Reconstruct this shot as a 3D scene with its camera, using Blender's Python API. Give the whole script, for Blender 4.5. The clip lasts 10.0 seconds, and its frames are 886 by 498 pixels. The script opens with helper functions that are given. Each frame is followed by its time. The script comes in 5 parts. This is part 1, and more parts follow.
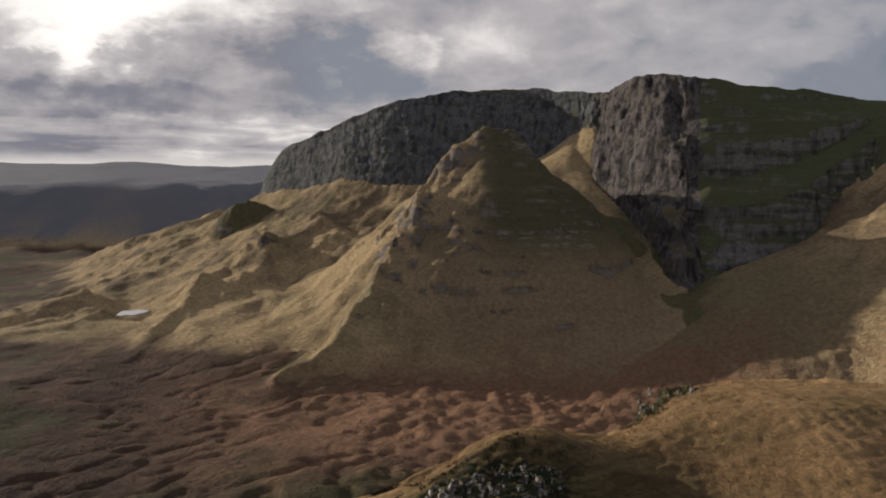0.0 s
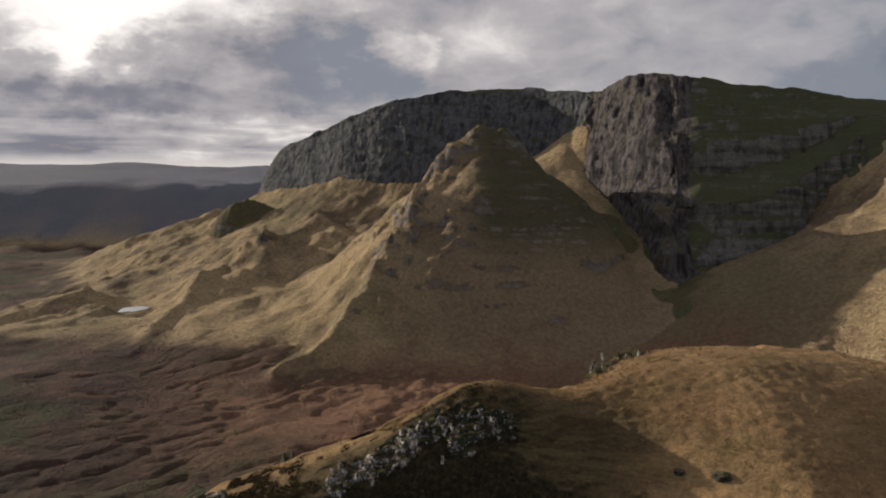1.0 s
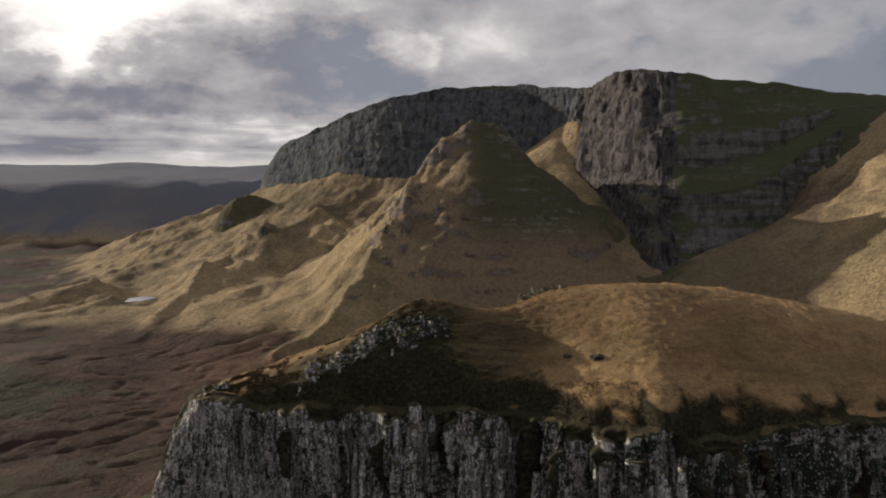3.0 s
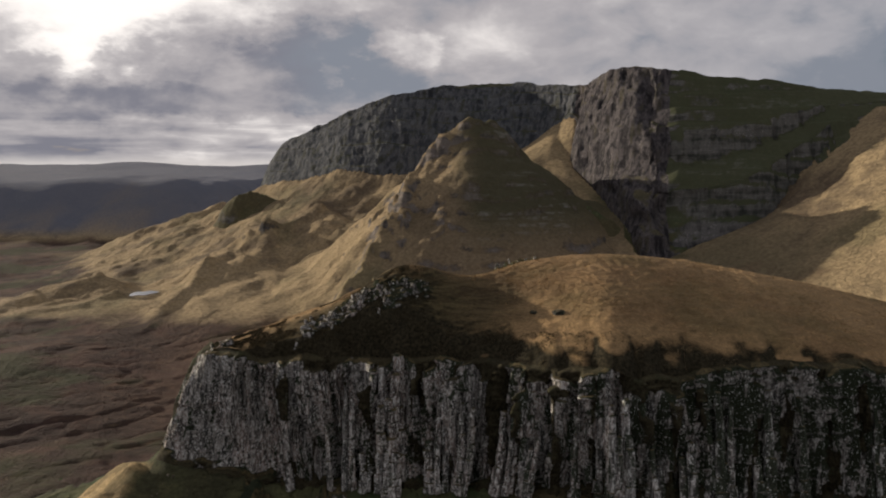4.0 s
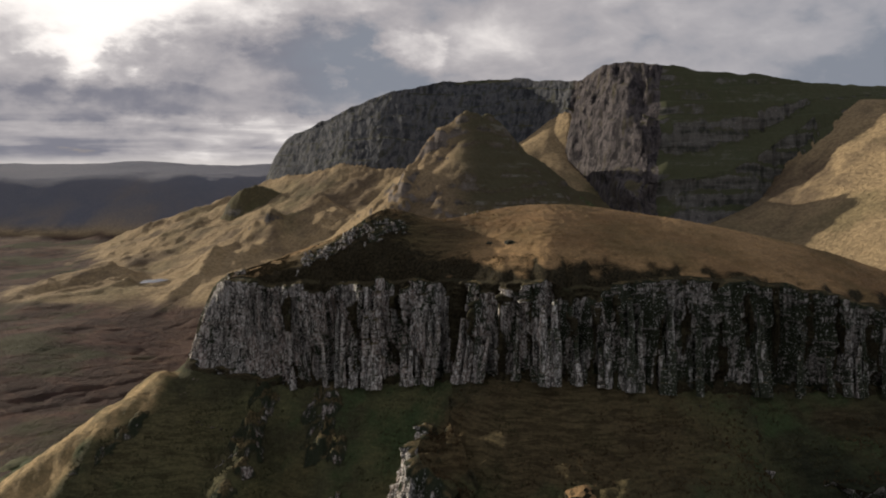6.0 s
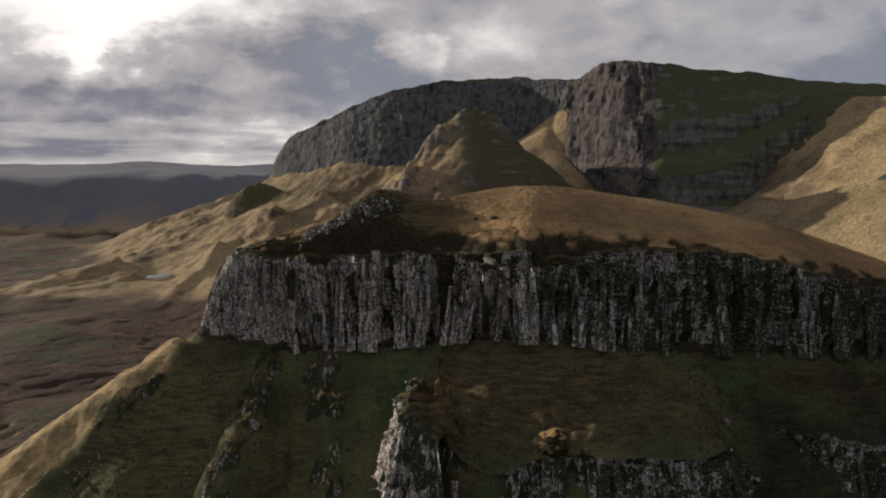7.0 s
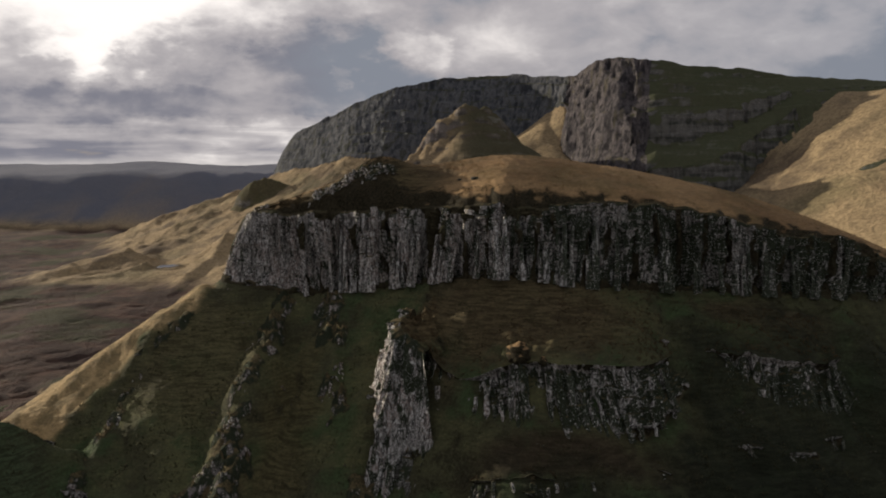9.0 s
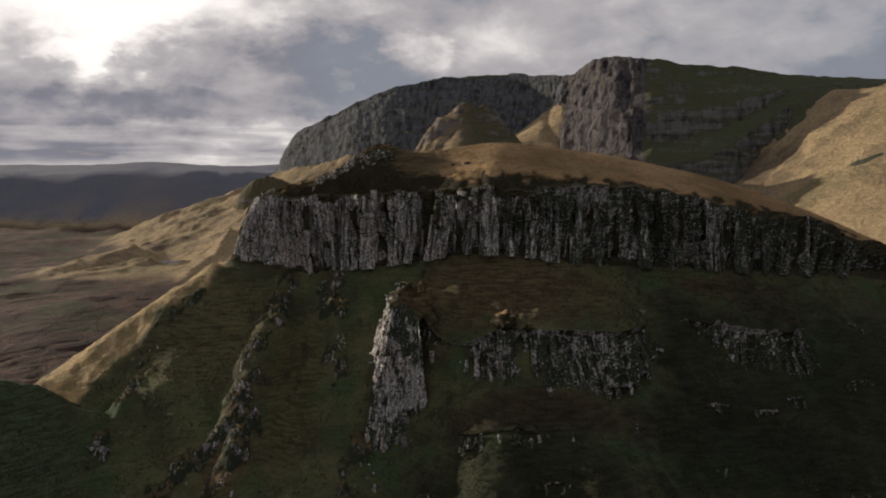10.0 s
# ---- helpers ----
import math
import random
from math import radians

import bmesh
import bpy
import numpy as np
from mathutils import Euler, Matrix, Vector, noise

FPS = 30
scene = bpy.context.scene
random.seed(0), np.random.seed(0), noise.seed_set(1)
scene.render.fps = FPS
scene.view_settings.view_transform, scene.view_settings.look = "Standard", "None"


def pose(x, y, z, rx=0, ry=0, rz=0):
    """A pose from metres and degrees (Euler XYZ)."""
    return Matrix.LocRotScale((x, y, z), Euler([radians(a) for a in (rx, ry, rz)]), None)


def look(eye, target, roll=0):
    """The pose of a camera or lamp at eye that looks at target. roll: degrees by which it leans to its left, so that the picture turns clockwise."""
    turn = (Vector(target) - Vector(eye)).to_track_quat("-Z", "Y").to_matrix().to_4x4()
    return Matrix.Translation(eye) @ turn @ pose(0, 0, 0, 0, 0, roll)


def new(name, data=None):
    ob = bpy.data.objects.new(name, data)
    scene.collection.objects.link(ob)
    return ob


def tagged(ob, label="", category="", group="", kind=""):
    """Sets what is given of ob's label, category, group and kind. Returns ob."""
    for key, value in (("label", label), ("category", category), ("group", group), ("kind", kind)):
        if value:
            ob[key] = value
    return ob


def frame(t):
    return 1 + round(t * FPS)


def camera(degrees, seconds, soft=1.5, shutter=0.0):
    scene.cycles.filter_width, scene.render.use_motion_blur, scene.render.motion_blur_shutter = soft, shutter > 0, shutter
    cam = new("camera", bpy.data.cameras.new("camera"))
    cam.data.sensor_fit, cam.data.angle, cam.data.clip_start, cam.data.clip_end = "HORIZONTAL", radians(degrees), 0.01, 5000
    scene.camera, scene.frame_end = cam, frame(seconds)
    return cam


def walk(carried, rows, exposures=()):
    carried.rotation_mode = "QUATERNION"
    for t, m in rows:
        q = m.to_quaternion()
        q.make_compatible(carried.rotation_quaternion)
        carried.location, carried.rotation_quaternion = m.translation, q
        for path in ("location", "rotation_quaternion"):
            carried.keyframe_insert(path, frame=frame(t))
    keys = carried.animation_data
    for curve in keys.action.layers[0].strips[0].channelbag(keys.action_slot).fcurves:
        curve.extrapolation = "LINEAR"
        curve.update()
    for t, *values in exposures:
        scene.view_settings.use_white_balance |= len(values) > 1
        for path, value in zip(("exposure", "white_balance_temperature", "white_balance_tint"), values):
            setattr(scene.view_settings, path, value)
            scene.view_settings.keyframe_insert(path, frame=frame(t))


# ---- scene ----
cam = camera(63.0, 10.0, soft=1.95)
PATH = [
    (0, (-13.30, 46.95, 109.37), (-12.86, 146.37, 98.63), 0.68),
    (0.5, (-11.69, 41.42, 108.76), (-11.20, 140.84, 98.02), 0.60),
    (1, (-10.05, 36.03, 107.95), (-9.53, 135.45, 97.20), 0.51),
    (1.5, (-8.27, 30.27, 106.83), (-7.78, 129.69, 96.06), 0.43),
    (2, (-6.63, 24.59, 105.73), (-6.19, 124.01, 94.96), 0.33),
    (2.5, (-4.81, 18.36, 104.47), (-4.48, 117.77, 93.66), 0.25),
    (4, (0.00, 0.00, 100.00), (-0.00, 99.40, 89.07), 0.08),
    (4.5, (1.49, -6.27, 98.11), (1.35, 93.13, 87.16), 0.06),
    (5, (2.82, -12.46, 96.40), (2.50, 86.94, 85.44), 0.01),
    (5.5, (4.22, -19.02, 94.46), (3.74, 80.38, 83.51), -0.01),
    (7, (7.85, -37.52, 89.06), (6.94, 61.89, 78.21), -0.11),
    (7.5, (8.97, -44.00, 87.13), (7.86, 55.41, 76.31), -0.14),
    (8, (9.88, -50.04, 85.34), (8.65, 49.37, 74.57), -0.15),
    (8.5, (10.75, -56.35, 83.42), (9.42, 43.06, 72.65), -0.13),
    (9, (11.55, -62.39, 81.64), (10.12, 37.03, 70.93), -0.17),
    (9.5, (12.41, -68.67, 79.71), (10.89, 30.75, 69.08), -0.20),
    (10, (13.20, -74.70, 77.94), (11.62, 24.73, 67.35), -0.24),
]
walk(cam, [(t, look(eye, target, roll)) for t, eye, target, roll in PATH])

# ---- light: low sun from the side, broken cloud over a pale sky ----
SUN_LEFT, SUN_UP = radians(61.5), radians(13.2)
to_sun = Vector((-math.sin(SUN_LEFT) * math.cos(SUN_UP), math.cos(SUN_LEFT) * math.cos(SUN_UP), math.sin(SUN_UP)))
sun = new("sun", bpy.data.lights.new("sun", "SUN"))
sun.data.energy, sun.data.angle, sun.data.color = 5.0, radians(0.6), (1.0, 0.89, 0.74)
sun.matrix_world = look(to_sun * 500, (0, 0, 0))
scene.view_settings.exposure = 0.0


class Nodes:
    """Short forms for node trees."""

    def __init__(self, tree):
        self.tree = tree
        tree.nodes.clear()

    def node(self, kind, _out=0, **inputs):
        n = self.tree.nodes.new("ShaderNode" + kind)
        for key, value in inputs.items():
            key = int(key[1:]) if key[0] == "i" and key[1:].isdigit() else key.replace("_", " ")
            self.put(n.inputs[key], value)
        return n

    def put(self, socket, value):
        if isinstance(value, bpy.types.NodeSocket):
            self.tree.links.new(value, socket)
        elif isinstance(value, bpy.types.Node):
            self.tree.links.new(value.outputs[0], socket)
        else:
            if socket.type == "RGBA" and len(value) == 3:
                value = (*value, 1.0)
            socket.default_value = value

    def math(self, op, a, b=0.0, clamp=False):
        n = self.tree.nodes.new("ShaderNodeMath")
        n.operation, n.use_clamp = op, clamp
        self.put(n.inputs[0], a), self.put(n.inputs[1], b)
        return n.outputs[0]

    def vec(self, op, a, b):
        n = self.tree.nodes.new("ShaderNodeVectorMath")
        n.operation = op
        self.put(n.inputs[0], a), self.put(n.inputs[1], b)
        return n.outputs["Value"] if op in ("LENGTH", "DOT_PRODUCT", "DISTANCE") else n.outputs[0]

    def span(self, value, lo, hi, a=0.0, b=1.0, smooth=True):
        n = self.tree.nodes.new("ShaderNodeMapRange")
        n.interpolation_type = "SMOOTHSTEP" if smooth else "LINEAR"
        for k, v in enumerate((value, lo, hi, a, b)):
            self.put(n.inputs[k], v)
        return n.outputs[0]

    def mix(self, fac, a, b, blend="MIX"):
        n = self.tree.nodes.new("ShaderNodeMix")
        n.data_type, n.blend_type = "RGBA", blend
        self.put(n.inputs[0], fac), self.put(n.inputs[6], a), self.put(n.inputs[7], b)
        return n.outputs[2]

    def noise(self, vector, scale, detail=5.0, rough=0.55, warp=0.0):
        n = self.node("TexNoise", Vector=vector, Scale=scale, Detail=detail, Roughness=rough, Distortion=warp)
        return n.outputs["Fac"]

    def stretch(self, vector, x, y, z):
        return self.vec("MULTIPLY", vector, (x, y, z))


def build_sky():
    world = bpy.data.worlds.new("sky")
    scene.world = world
    world.use_nodes = True
    n = Nodes(world.node_tree)
    sky = n.tree.nodes.new("ShaderNodeTexSky")
    sky.sky_type, sky.sun_disc = "NISHITA", False
    sky.sun_elevation, sky.sun_rotation = SUN_UP, -SUN_LEFT % (2 * math.pi)
    sky.air_density, sky.dust_density = 1.0, 1.5
    way = n.node("TexCoord").outputs["Generated"]
    xyz = n.node("SeparateXYZ", Vector=way)
    up = n.math("MAXIMUM", xyz.outputs[2], 0.0)
    bearing = n.math("MULTIPLY", n.math("ARCTAN2", xyz.outputs[0], xyz.outputs[1]), 180 / math.pi)
    height = n.math("MULTIPLY", n.math("ARCSINE", xyz.outputs[2]), 180 / math.pi)
    flat = n.stretch(way, 1.0, 1.0, 1.9)
    warp = n.node("TexNoise", Vector=flat, Scale=5.0, Detail=4.0)
    drift = n.node("SeparateXYZ", Vector=n.node("TexNoise", Vector=n.vec("ADD", flat, (2.0, 8.0, 5.0)), Scale=8.0, Detail=6.0, Roughness=0.6).outputs["Color"])
    bearing = n.math("ADD", bearing, n.math("MULTIPLY", n.math("SUBTRACT", drift.outputs[0], 0.5), 15.0))
    height_at = n.math("ADD", height, n.math("MULTIPLY", n.math("SUBTRACT", drift.outputs[1], 0.5), 8.0))
    warped = n.vec("ADD", flat, n.vec("MULTIPLY", n.vec("SUBTRACT", warp.outputs["Color"], (0.5, 0.5, 0.5)), (0.12, 0.12, 0.10)))
    big = n.noise(n.vec("ADD", warped, (3.1, 0.6, 0.0)), 3.4, 3.0, 0.5)
    lumps = n.noise(n.vec("ADD", warped, (7.7, 2.2, 4.0)), 9.0, 5.0, 0.5)
    fine = n.noise(n.vec("ADD", warped, (1.7, 5.2, 9.0)), 24.0, 4.0, 0.55)
    # nearness to the sun's side of the sky
    glow = n.vec("DOT_PRODUCT", way, (to_sun.x * 0.55 - 0.02, to_sun.y * 0.55 + 0.6, to_sun.z + 0.12))
    glow = n.span(glow, 0.45, 0.98)
    tone = n.math("ADD", 0.37, n.math("MULTIPLY", n.math("SUBTRACT", big, 0.5), 0.8))
    tone = n.math("ADD", tone, n.math("MULTIPLY", n.math("SUBTRACT", lumps, 0.5), 0.95))
    tone = n.math("ADD", tone, n.math("MULTIPLY", n.math("SUBTRACT", fine, 0.5), 0.32))
    # long flat bars of cloud low over the horizon
    bars = n.noise(n.stretch(way, 6.0, 6.0, 52.0), 1.0, 5.0, 0.55, 0.5)
    tone = n.math("ADD", tone, n.math("MULTIPLY", n.math("SUBTRACT", bars, 0.48), n.span(height, 5.5, 2.5, 0.0, 1.15)))

    def bank(at, level, wide, tall, weight):
        """A bank or a break of the cloud: bearing, height above the horizon and reach in degrees."""
        dx = n.math("DIVIDE", n.math("SUBTRACT", bearing, at), wide)
        dy = n.math("DIVIDE", n.math("SUBTRACT", height_at, level), tall)
        d = n.math("ADD", n.math("MULTIPLY", dx, dx), n.math("MULTIPLY", dy, dy))
        return n.math("MULTIPLY", n.span(d, 1.0, 0.0), weight)

    for one in ((-31, 12, 13, 8, 0.56), (-22, 12.5, 11, 5, 0.28), (-30, 7.5, 4, 3, -0.12), (-20, 5.0, 13, 2.2, -0.26), (-16, 9.0, 8, 3.5, -0.14), (-26, 8.3, 4, 1.2, 0.22), (-9, 8.0, 8, 4.5, -0.26),
                (-2.8, 9.4, 3.4, 2.2, 0.24), (-7.8, 8.0, 1.2, 1.2, 0.16), (9, 10.0, 12, 5, 0.08), (21, 11, 7, 4, -0.08), (27, 9, 5, 2.5, 0.12), (31, 7, 6, 3, -0.16), (-6, 13, 7, 2.5, 0.12)):
        tone = n.math("ADD", tone, bank(*one))
    deep = n.mix(n.span(bearing, -16.0, -6.0), (0.215, 0.215, 0.255), (0.235, 0.255, 0.300))
    middle = n.mix(glow, (0.375, 0.37, 0.40), (0.41, 0.385, 0.40))
    bright = n.mix(glow, (0.56, 0.54, 0.55), (1.12, 1.05, 1.0))
    cloud = n.mix(n.span(tone, 0.12, 0.46), deep, middle)
    cloud = n.mix(n.span(tone, 0.38, 1.08), cloud, bright)
    gap = n.mix(0.45, n.mix(1.0, sky.outputs[0], (0.055, 0.055, 0.06), "MULTIPLY"), (0.25, 0.285, 0.35))
    cloud = n.mix(n.span(tone, 0.06, -0.2), cloud, gap)
    air = n.mix(n.span(up, 0.0, 0.022), n.mix(glow, (0.42, 0.42, 0.47), (0.70, 0.65, 0.62)), cloud)
    back = n.node("Background", Color=air, Strength=1.0)
    n.tree.links.new(back.outputs[0], n.node("OutputWorld").inputs[0])


build_sky()


# ---- materials ----
def finish(n, color, rough, bump, distance, strength=1.0, spec=0.2):
    b = n.tree.nodes.new("ShaderNodeBump")
    n.put(b.inputs["Strength"], strength), n.put(b.inputs["Distance"], distance), n.put(b.inputs["Height"], bump)
    s = n.node("BsdfPrincipled", Base_Color=color, Roughness=rough, Normal=b.outputs[0])
    s.inputs["Specular IOR Level"].default_value = spec
    n.tree.links.new(s.outputs[0], n.node("OutputMaterial").inputs[0])


def material(name):
    m = bpy.data.materials.new(name)
    m.use_nodes = True
    return m, Nodes(m.node_tree)


def rock_color(n, at, unit, dark, mid, pale, bands=0.5):
    """Basalt: dark cracks, grey-brown body, pale lichen; unit is the metre size of a block."""
    strata = n.noise(n.stretch(at, 0.12 / unit, 0.12 / unit, 0.9 / unit), 1.0, 4.0, 0.6, 0.4)
    blocks = n.noise(n.stretch(at, 1.0 / unit, 1.0 / unit, 0.35 / unit), 1.0, 6.0, 0.62)
    fine = n.noise(at, 4.0 / unit, 4.0, 0.65)
    v = n.math("ADD", n.math("MULTIPLY", strata, bands), n.math("MULTIPLY", blocks, 1.0 - bands))
    c = n.mix(n.span(v, 0.36, 0.56), dark, mid)
    c = n.mix(n.math("MULTIPLY", n.span(fine, 0.54, 0.70), n.span(v, 0.45, 0.6)), c, pale)
    return c, n.math("ADD", v, n.math("MULTIPLY", fine, 0.35))


def turf(name, unit, gold, brown, green, rock, rock_at=(0.70, 0.50), patch=90.0, share=0.5, bracken=None, bumpy=1.0, mossy=0.4, heath=None, ragged=0.35, shelves=None, streaks=0.0):
    """Hill grass that gives way to rock where it is steep. patch: metres between stands of grass and heather."""
    m, n = material(name)
    at = n.node("TexCoord").outputs["Object"]
    broad = n.noise(at, 1.0 / patch, 6.0, 0.6, 0.3)
    tuft = n.noise(n.stretch(at, 1.0 / unit, 1.0 / unit, 1.0 / unit), 1.0, 6.0, 0.68)
    mid = n.noise(at, 0.11 / unit, 5.0, 0.6, 0.5)
    wet = n.noise(n.vec("ADD", at, (311.0, 77.0, 9.0)), 1.4 / patch, 5.0, 0.6)
    grass = n.mix(n.span(n.math("ADD", n.math("MULTIPLY", broad, 0.65), n.math("MULTIPLY", mid, 0.35)), share - 0.07, share + 0.09), gold, brown)
    grass = n.mix(n.math("MULTIPLY", n.span(wet, 0.50, 0.66), mossy * 1.6, True), grass, green)
    grass = n.mix(n.span(tuft, 0.35, 0.62, 0.42, 0.0), grass, n.mix(0.65, brown, (0.02, 0.017, 0.01)))
    grass = n.mix(n.span(tuft, 0.55, 0.75, 0.0, 0.35), grass, n.mix(0.5, gold, (0.5, 0.42, 0.25)))
    if heath:
        low, high, tint = heath
        level = n.node("SeparateXYZ", Vector=at).outputs[2]
        level = n.math("ADD", level, n.math("MULTIPLY", n.math("SUBTRACT", broad, 0.5), 40.0))
        # heath comes higher on the near moor; its darkness includes painted cloud shadow
        level = n.math("ADD", level, n.span(n.node("SeparateXYZ", Vector=at).outputs[1], 430.0, 570.0, -9.0, 0.0))
        mound = n.vec("LENGTH", n.stretch(n.vec("SUBTRACT", at, (-315.0, 625.0, 0.0)), 1.0 / 75.0, 1.0 / 75.0, 0.0), (0, 0, 0))
        level = n.math("ADD", level, n.span(mound, 1.1, 0.5, 0.0, 11.0))
        deep = n.mix(n.span(tuft, 0.3, 0.7), n.mix(0.5, tint, (0.014, 0.012, 0.01)), tint)
        deep = n.mix(n.span(mid, 0.42, 0.66, 0.0, 0.6), deep, (0.115, 0.064, 0.046))
        deep = n.mix(n.span(wet, 0.50, 0.62, 0.0, 0.8), deep, n.mix(tuft, (0.025, 0.030, 0.014), (0.055, 0.060, 0.028)))
        level_ground = n.span(n.node("SeparateXYZ", Vector=n.node("NewGeometry").outputs["Normal"]).outputs[2], 0.86, 0.97, 0.25, 1.0)
        grass = n.mix(n.math("MULTIPLY", n.span(level, high, low, 0.0, 0.93), level_ground), grass, deep)
        # distance haze, painted as bluish grey on the far high ground
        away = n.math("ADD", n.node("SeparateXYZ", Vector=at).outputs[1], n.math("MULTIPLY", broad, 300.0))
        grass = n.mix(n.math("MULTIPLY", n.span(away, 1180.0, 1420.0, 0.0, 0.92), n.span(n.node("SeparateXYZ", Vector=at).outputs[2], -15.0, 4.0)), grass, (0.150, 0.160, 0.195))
    for place, size, tint in bracken or ():
        far = n.vec("LENGTH", n.stretch(n.vec("SUBTRACT", at, place), 1.0 / size[0], 1.0 / size[1], 0.0), (0, 0, 0))
        far = n.math("ADD", far, n.math("MULTIPLY", n.math("SUBTRACT", mid, 0.5), 1.6))
        deep = n.mix(n.span(tuft, 0.3, 0.7), n.mix(0.45, tint, (0.03, 0.02, 0.012)), tint)
        grass = n.mix(n.span(far, 1.45, 0.45), grass, deep)
    dark, body, pale, block = rock
    stone, relief = rock_color(n, at, block, dark, body, pale, 0.2 if streaks else 0.5)
    if streaks:
        # water-worn gullies and grass that run down the face
        runs = n.noise(n.stretch(at, 0.11, 0.11, 0.012), 1.0, 5.0, 0.62, 0.25)
        stone = n.mix(n.math("MULTIPLY", n.span(runs, 0.49, 0.37), streaks), stone, n.mix(1.0, dark, (0.55, 0.55, 0.55), "MULTIPLY"))
        stone = n.mix(n.math("MULTIPLY", n.span(runs, 0.52, 0.64), 0.8 * streaks), stone, brown)
        relief = n.math("ADD", relief, n.math("MULTIPLY", runs, 0.8))
    steep = n.node("SeparateXYZ", Vector=n.node("NewGeometry").outputs["Normal"]).outputs[2]
    steep = n.math("ADD", steep, n.math("MULTIPLY", n.math("SUBTRACT", n.math("ADD", n.math("MULTIPLY", mid, 0.5), n.math("MULTIPLY", tuft, 0.5)), 0.5), 1.5 * ragged))
    bare = n.span(steep, rock_at[0], rock_at[1])
    color = n.mix(bare, grass, stone)
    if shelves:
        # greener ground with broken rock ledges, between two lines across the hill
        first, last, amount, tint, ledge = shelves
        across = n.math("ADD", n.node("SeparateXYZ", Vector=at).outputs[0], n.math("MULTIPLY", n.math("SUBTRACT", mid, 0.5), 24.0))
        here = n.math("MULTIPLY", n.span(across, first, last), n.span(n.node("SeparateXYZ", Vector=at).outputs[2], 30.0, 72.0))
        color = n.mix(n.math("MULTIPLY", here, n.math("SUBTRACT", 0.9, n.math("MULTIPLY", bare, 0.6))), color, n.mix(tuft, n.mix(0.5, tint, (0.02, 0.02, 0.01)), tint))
        beds = n.noise(n.stretch(at, 0.010, 0.010, 0.22), 1.0, 3.0, 0.5)
        gaps = n.noise(n.stretch(at, 0.12, 0.12, 0.14), 1.0, 5.0, 0.65)
        strip = n.math("MULTIPLY", n.math("MULTIPLY", n.span(beds, 0.53, 0.62), n.span(broad, 0.40, 0.62)), n.span(gaps, 0.44, 0.64))
        color = n.mix(n.math("MULTIPLY", n.math("MULTIPLY", strip, here), amount), color, ledge)
    height = n.math("ADD", n.math("MULTIPLY", tuft, 1.0), n.math("MULTIPLY", mid, 1.5))
    relief = n.math("MULTIPLY", relief, n.math("MULTIPLY", bare, block / unit * 0.8))
    finish(n, color, 0.95, n.math("ADD", height, relief), 0.55 * unit * bumpy, 1.0, 0.1)
    return m


GOLD, BROWN, GREEN = (0.39, 0.288, 0.162), (0.155, 0.115, 0.075), (0.10, 0.105, 0.05)
BASALT = ((0.030, 0.030, 0.030), (0.13, 0.115, 0.105), (0.30, 0.28, 0.26))
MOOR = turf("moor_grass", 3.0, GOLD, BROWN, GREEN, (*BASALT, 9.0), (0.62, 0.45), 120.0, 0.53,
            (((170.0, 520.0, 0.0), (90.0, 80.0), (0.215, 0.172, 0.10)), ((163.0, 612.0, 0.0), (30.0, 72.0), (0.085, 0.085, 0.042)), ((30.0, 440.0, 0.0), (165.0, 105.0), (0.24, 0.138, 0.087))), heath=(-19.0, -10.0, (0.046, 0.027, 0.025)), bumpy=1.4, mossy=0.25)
# the shelves tint is green ledges plus painted shade on the upper face
PYRAMID = turf("pyramid_grass", 2.6, GOLD, (0.18, 0.135, 0.08), GREEN, ((0.06, 0.055, 0.05), (0.20, 0.17, 0.145), (0.36, 0.33, 0.30), 6.0), (0.62, 0.47), 110.0, 0.54,
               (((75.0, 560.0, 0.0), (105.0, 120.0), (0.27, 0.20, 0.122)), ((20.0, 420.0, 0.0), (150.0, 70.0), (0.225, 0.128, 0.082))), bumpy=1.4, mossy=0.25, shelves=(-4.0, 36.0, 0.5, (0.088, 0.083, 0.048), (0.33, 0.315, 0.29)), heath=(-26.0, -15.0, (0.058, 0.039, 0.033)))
SLOPE = turf("hill_grass", 2.6, GOLD, (0.18, 0.13, 0.07), GREEN, (*BASALT, 7.0), (0.66, 0.50), 100.0, 0.53)
CRAG_FACE = turf("crag_face", 3.0, (0.085, 0.08, 0.045), (0.06, 0.06, 0.036), (0.05, 0.06, 0.032),
                 ((0.056, 0.061, 0.068), (0.128, 0.130, 0.134), (0.205, 0.192, 0.186), 6.0), (0.80, 0.58), 60.0, 0.45, mossy=0.7, streaks=0.75)
PROW_FACE = turf("prow_face", 3.0, (0.13, 0.11, 0.06), (0.09, 0.08, 0.05), (0.07, 0.07, 0.04),
                 ((0.046, 0.043, 0.046), (0.132, 0.116, 0.114), (0.30, 0.27, 0.26), 3.5), (0.85, 0.62), 60.0, 0.45, mossy=0.5, bumpy=1.8, streaks=0.8)
MOSSY_FACE = turf("mossy_face", 3.0, (0.115, 0.112, 0.055), (0.10, 0.085, 0.046), (0.072, 0.090, 0.042),
                  ((0.03, 0.032, 0.034), (0.17, 0.158, 0.152), (0.42, 0.40, 0.39), 5.0), (0.45, 0.31), 60.0, 0.42, mossy=0.8, shelves=(150.0, 190.0, 0.2, (0.085, 0.092, 0.052), (0.31, 0.30, 0.29)), bumpy=0.45)


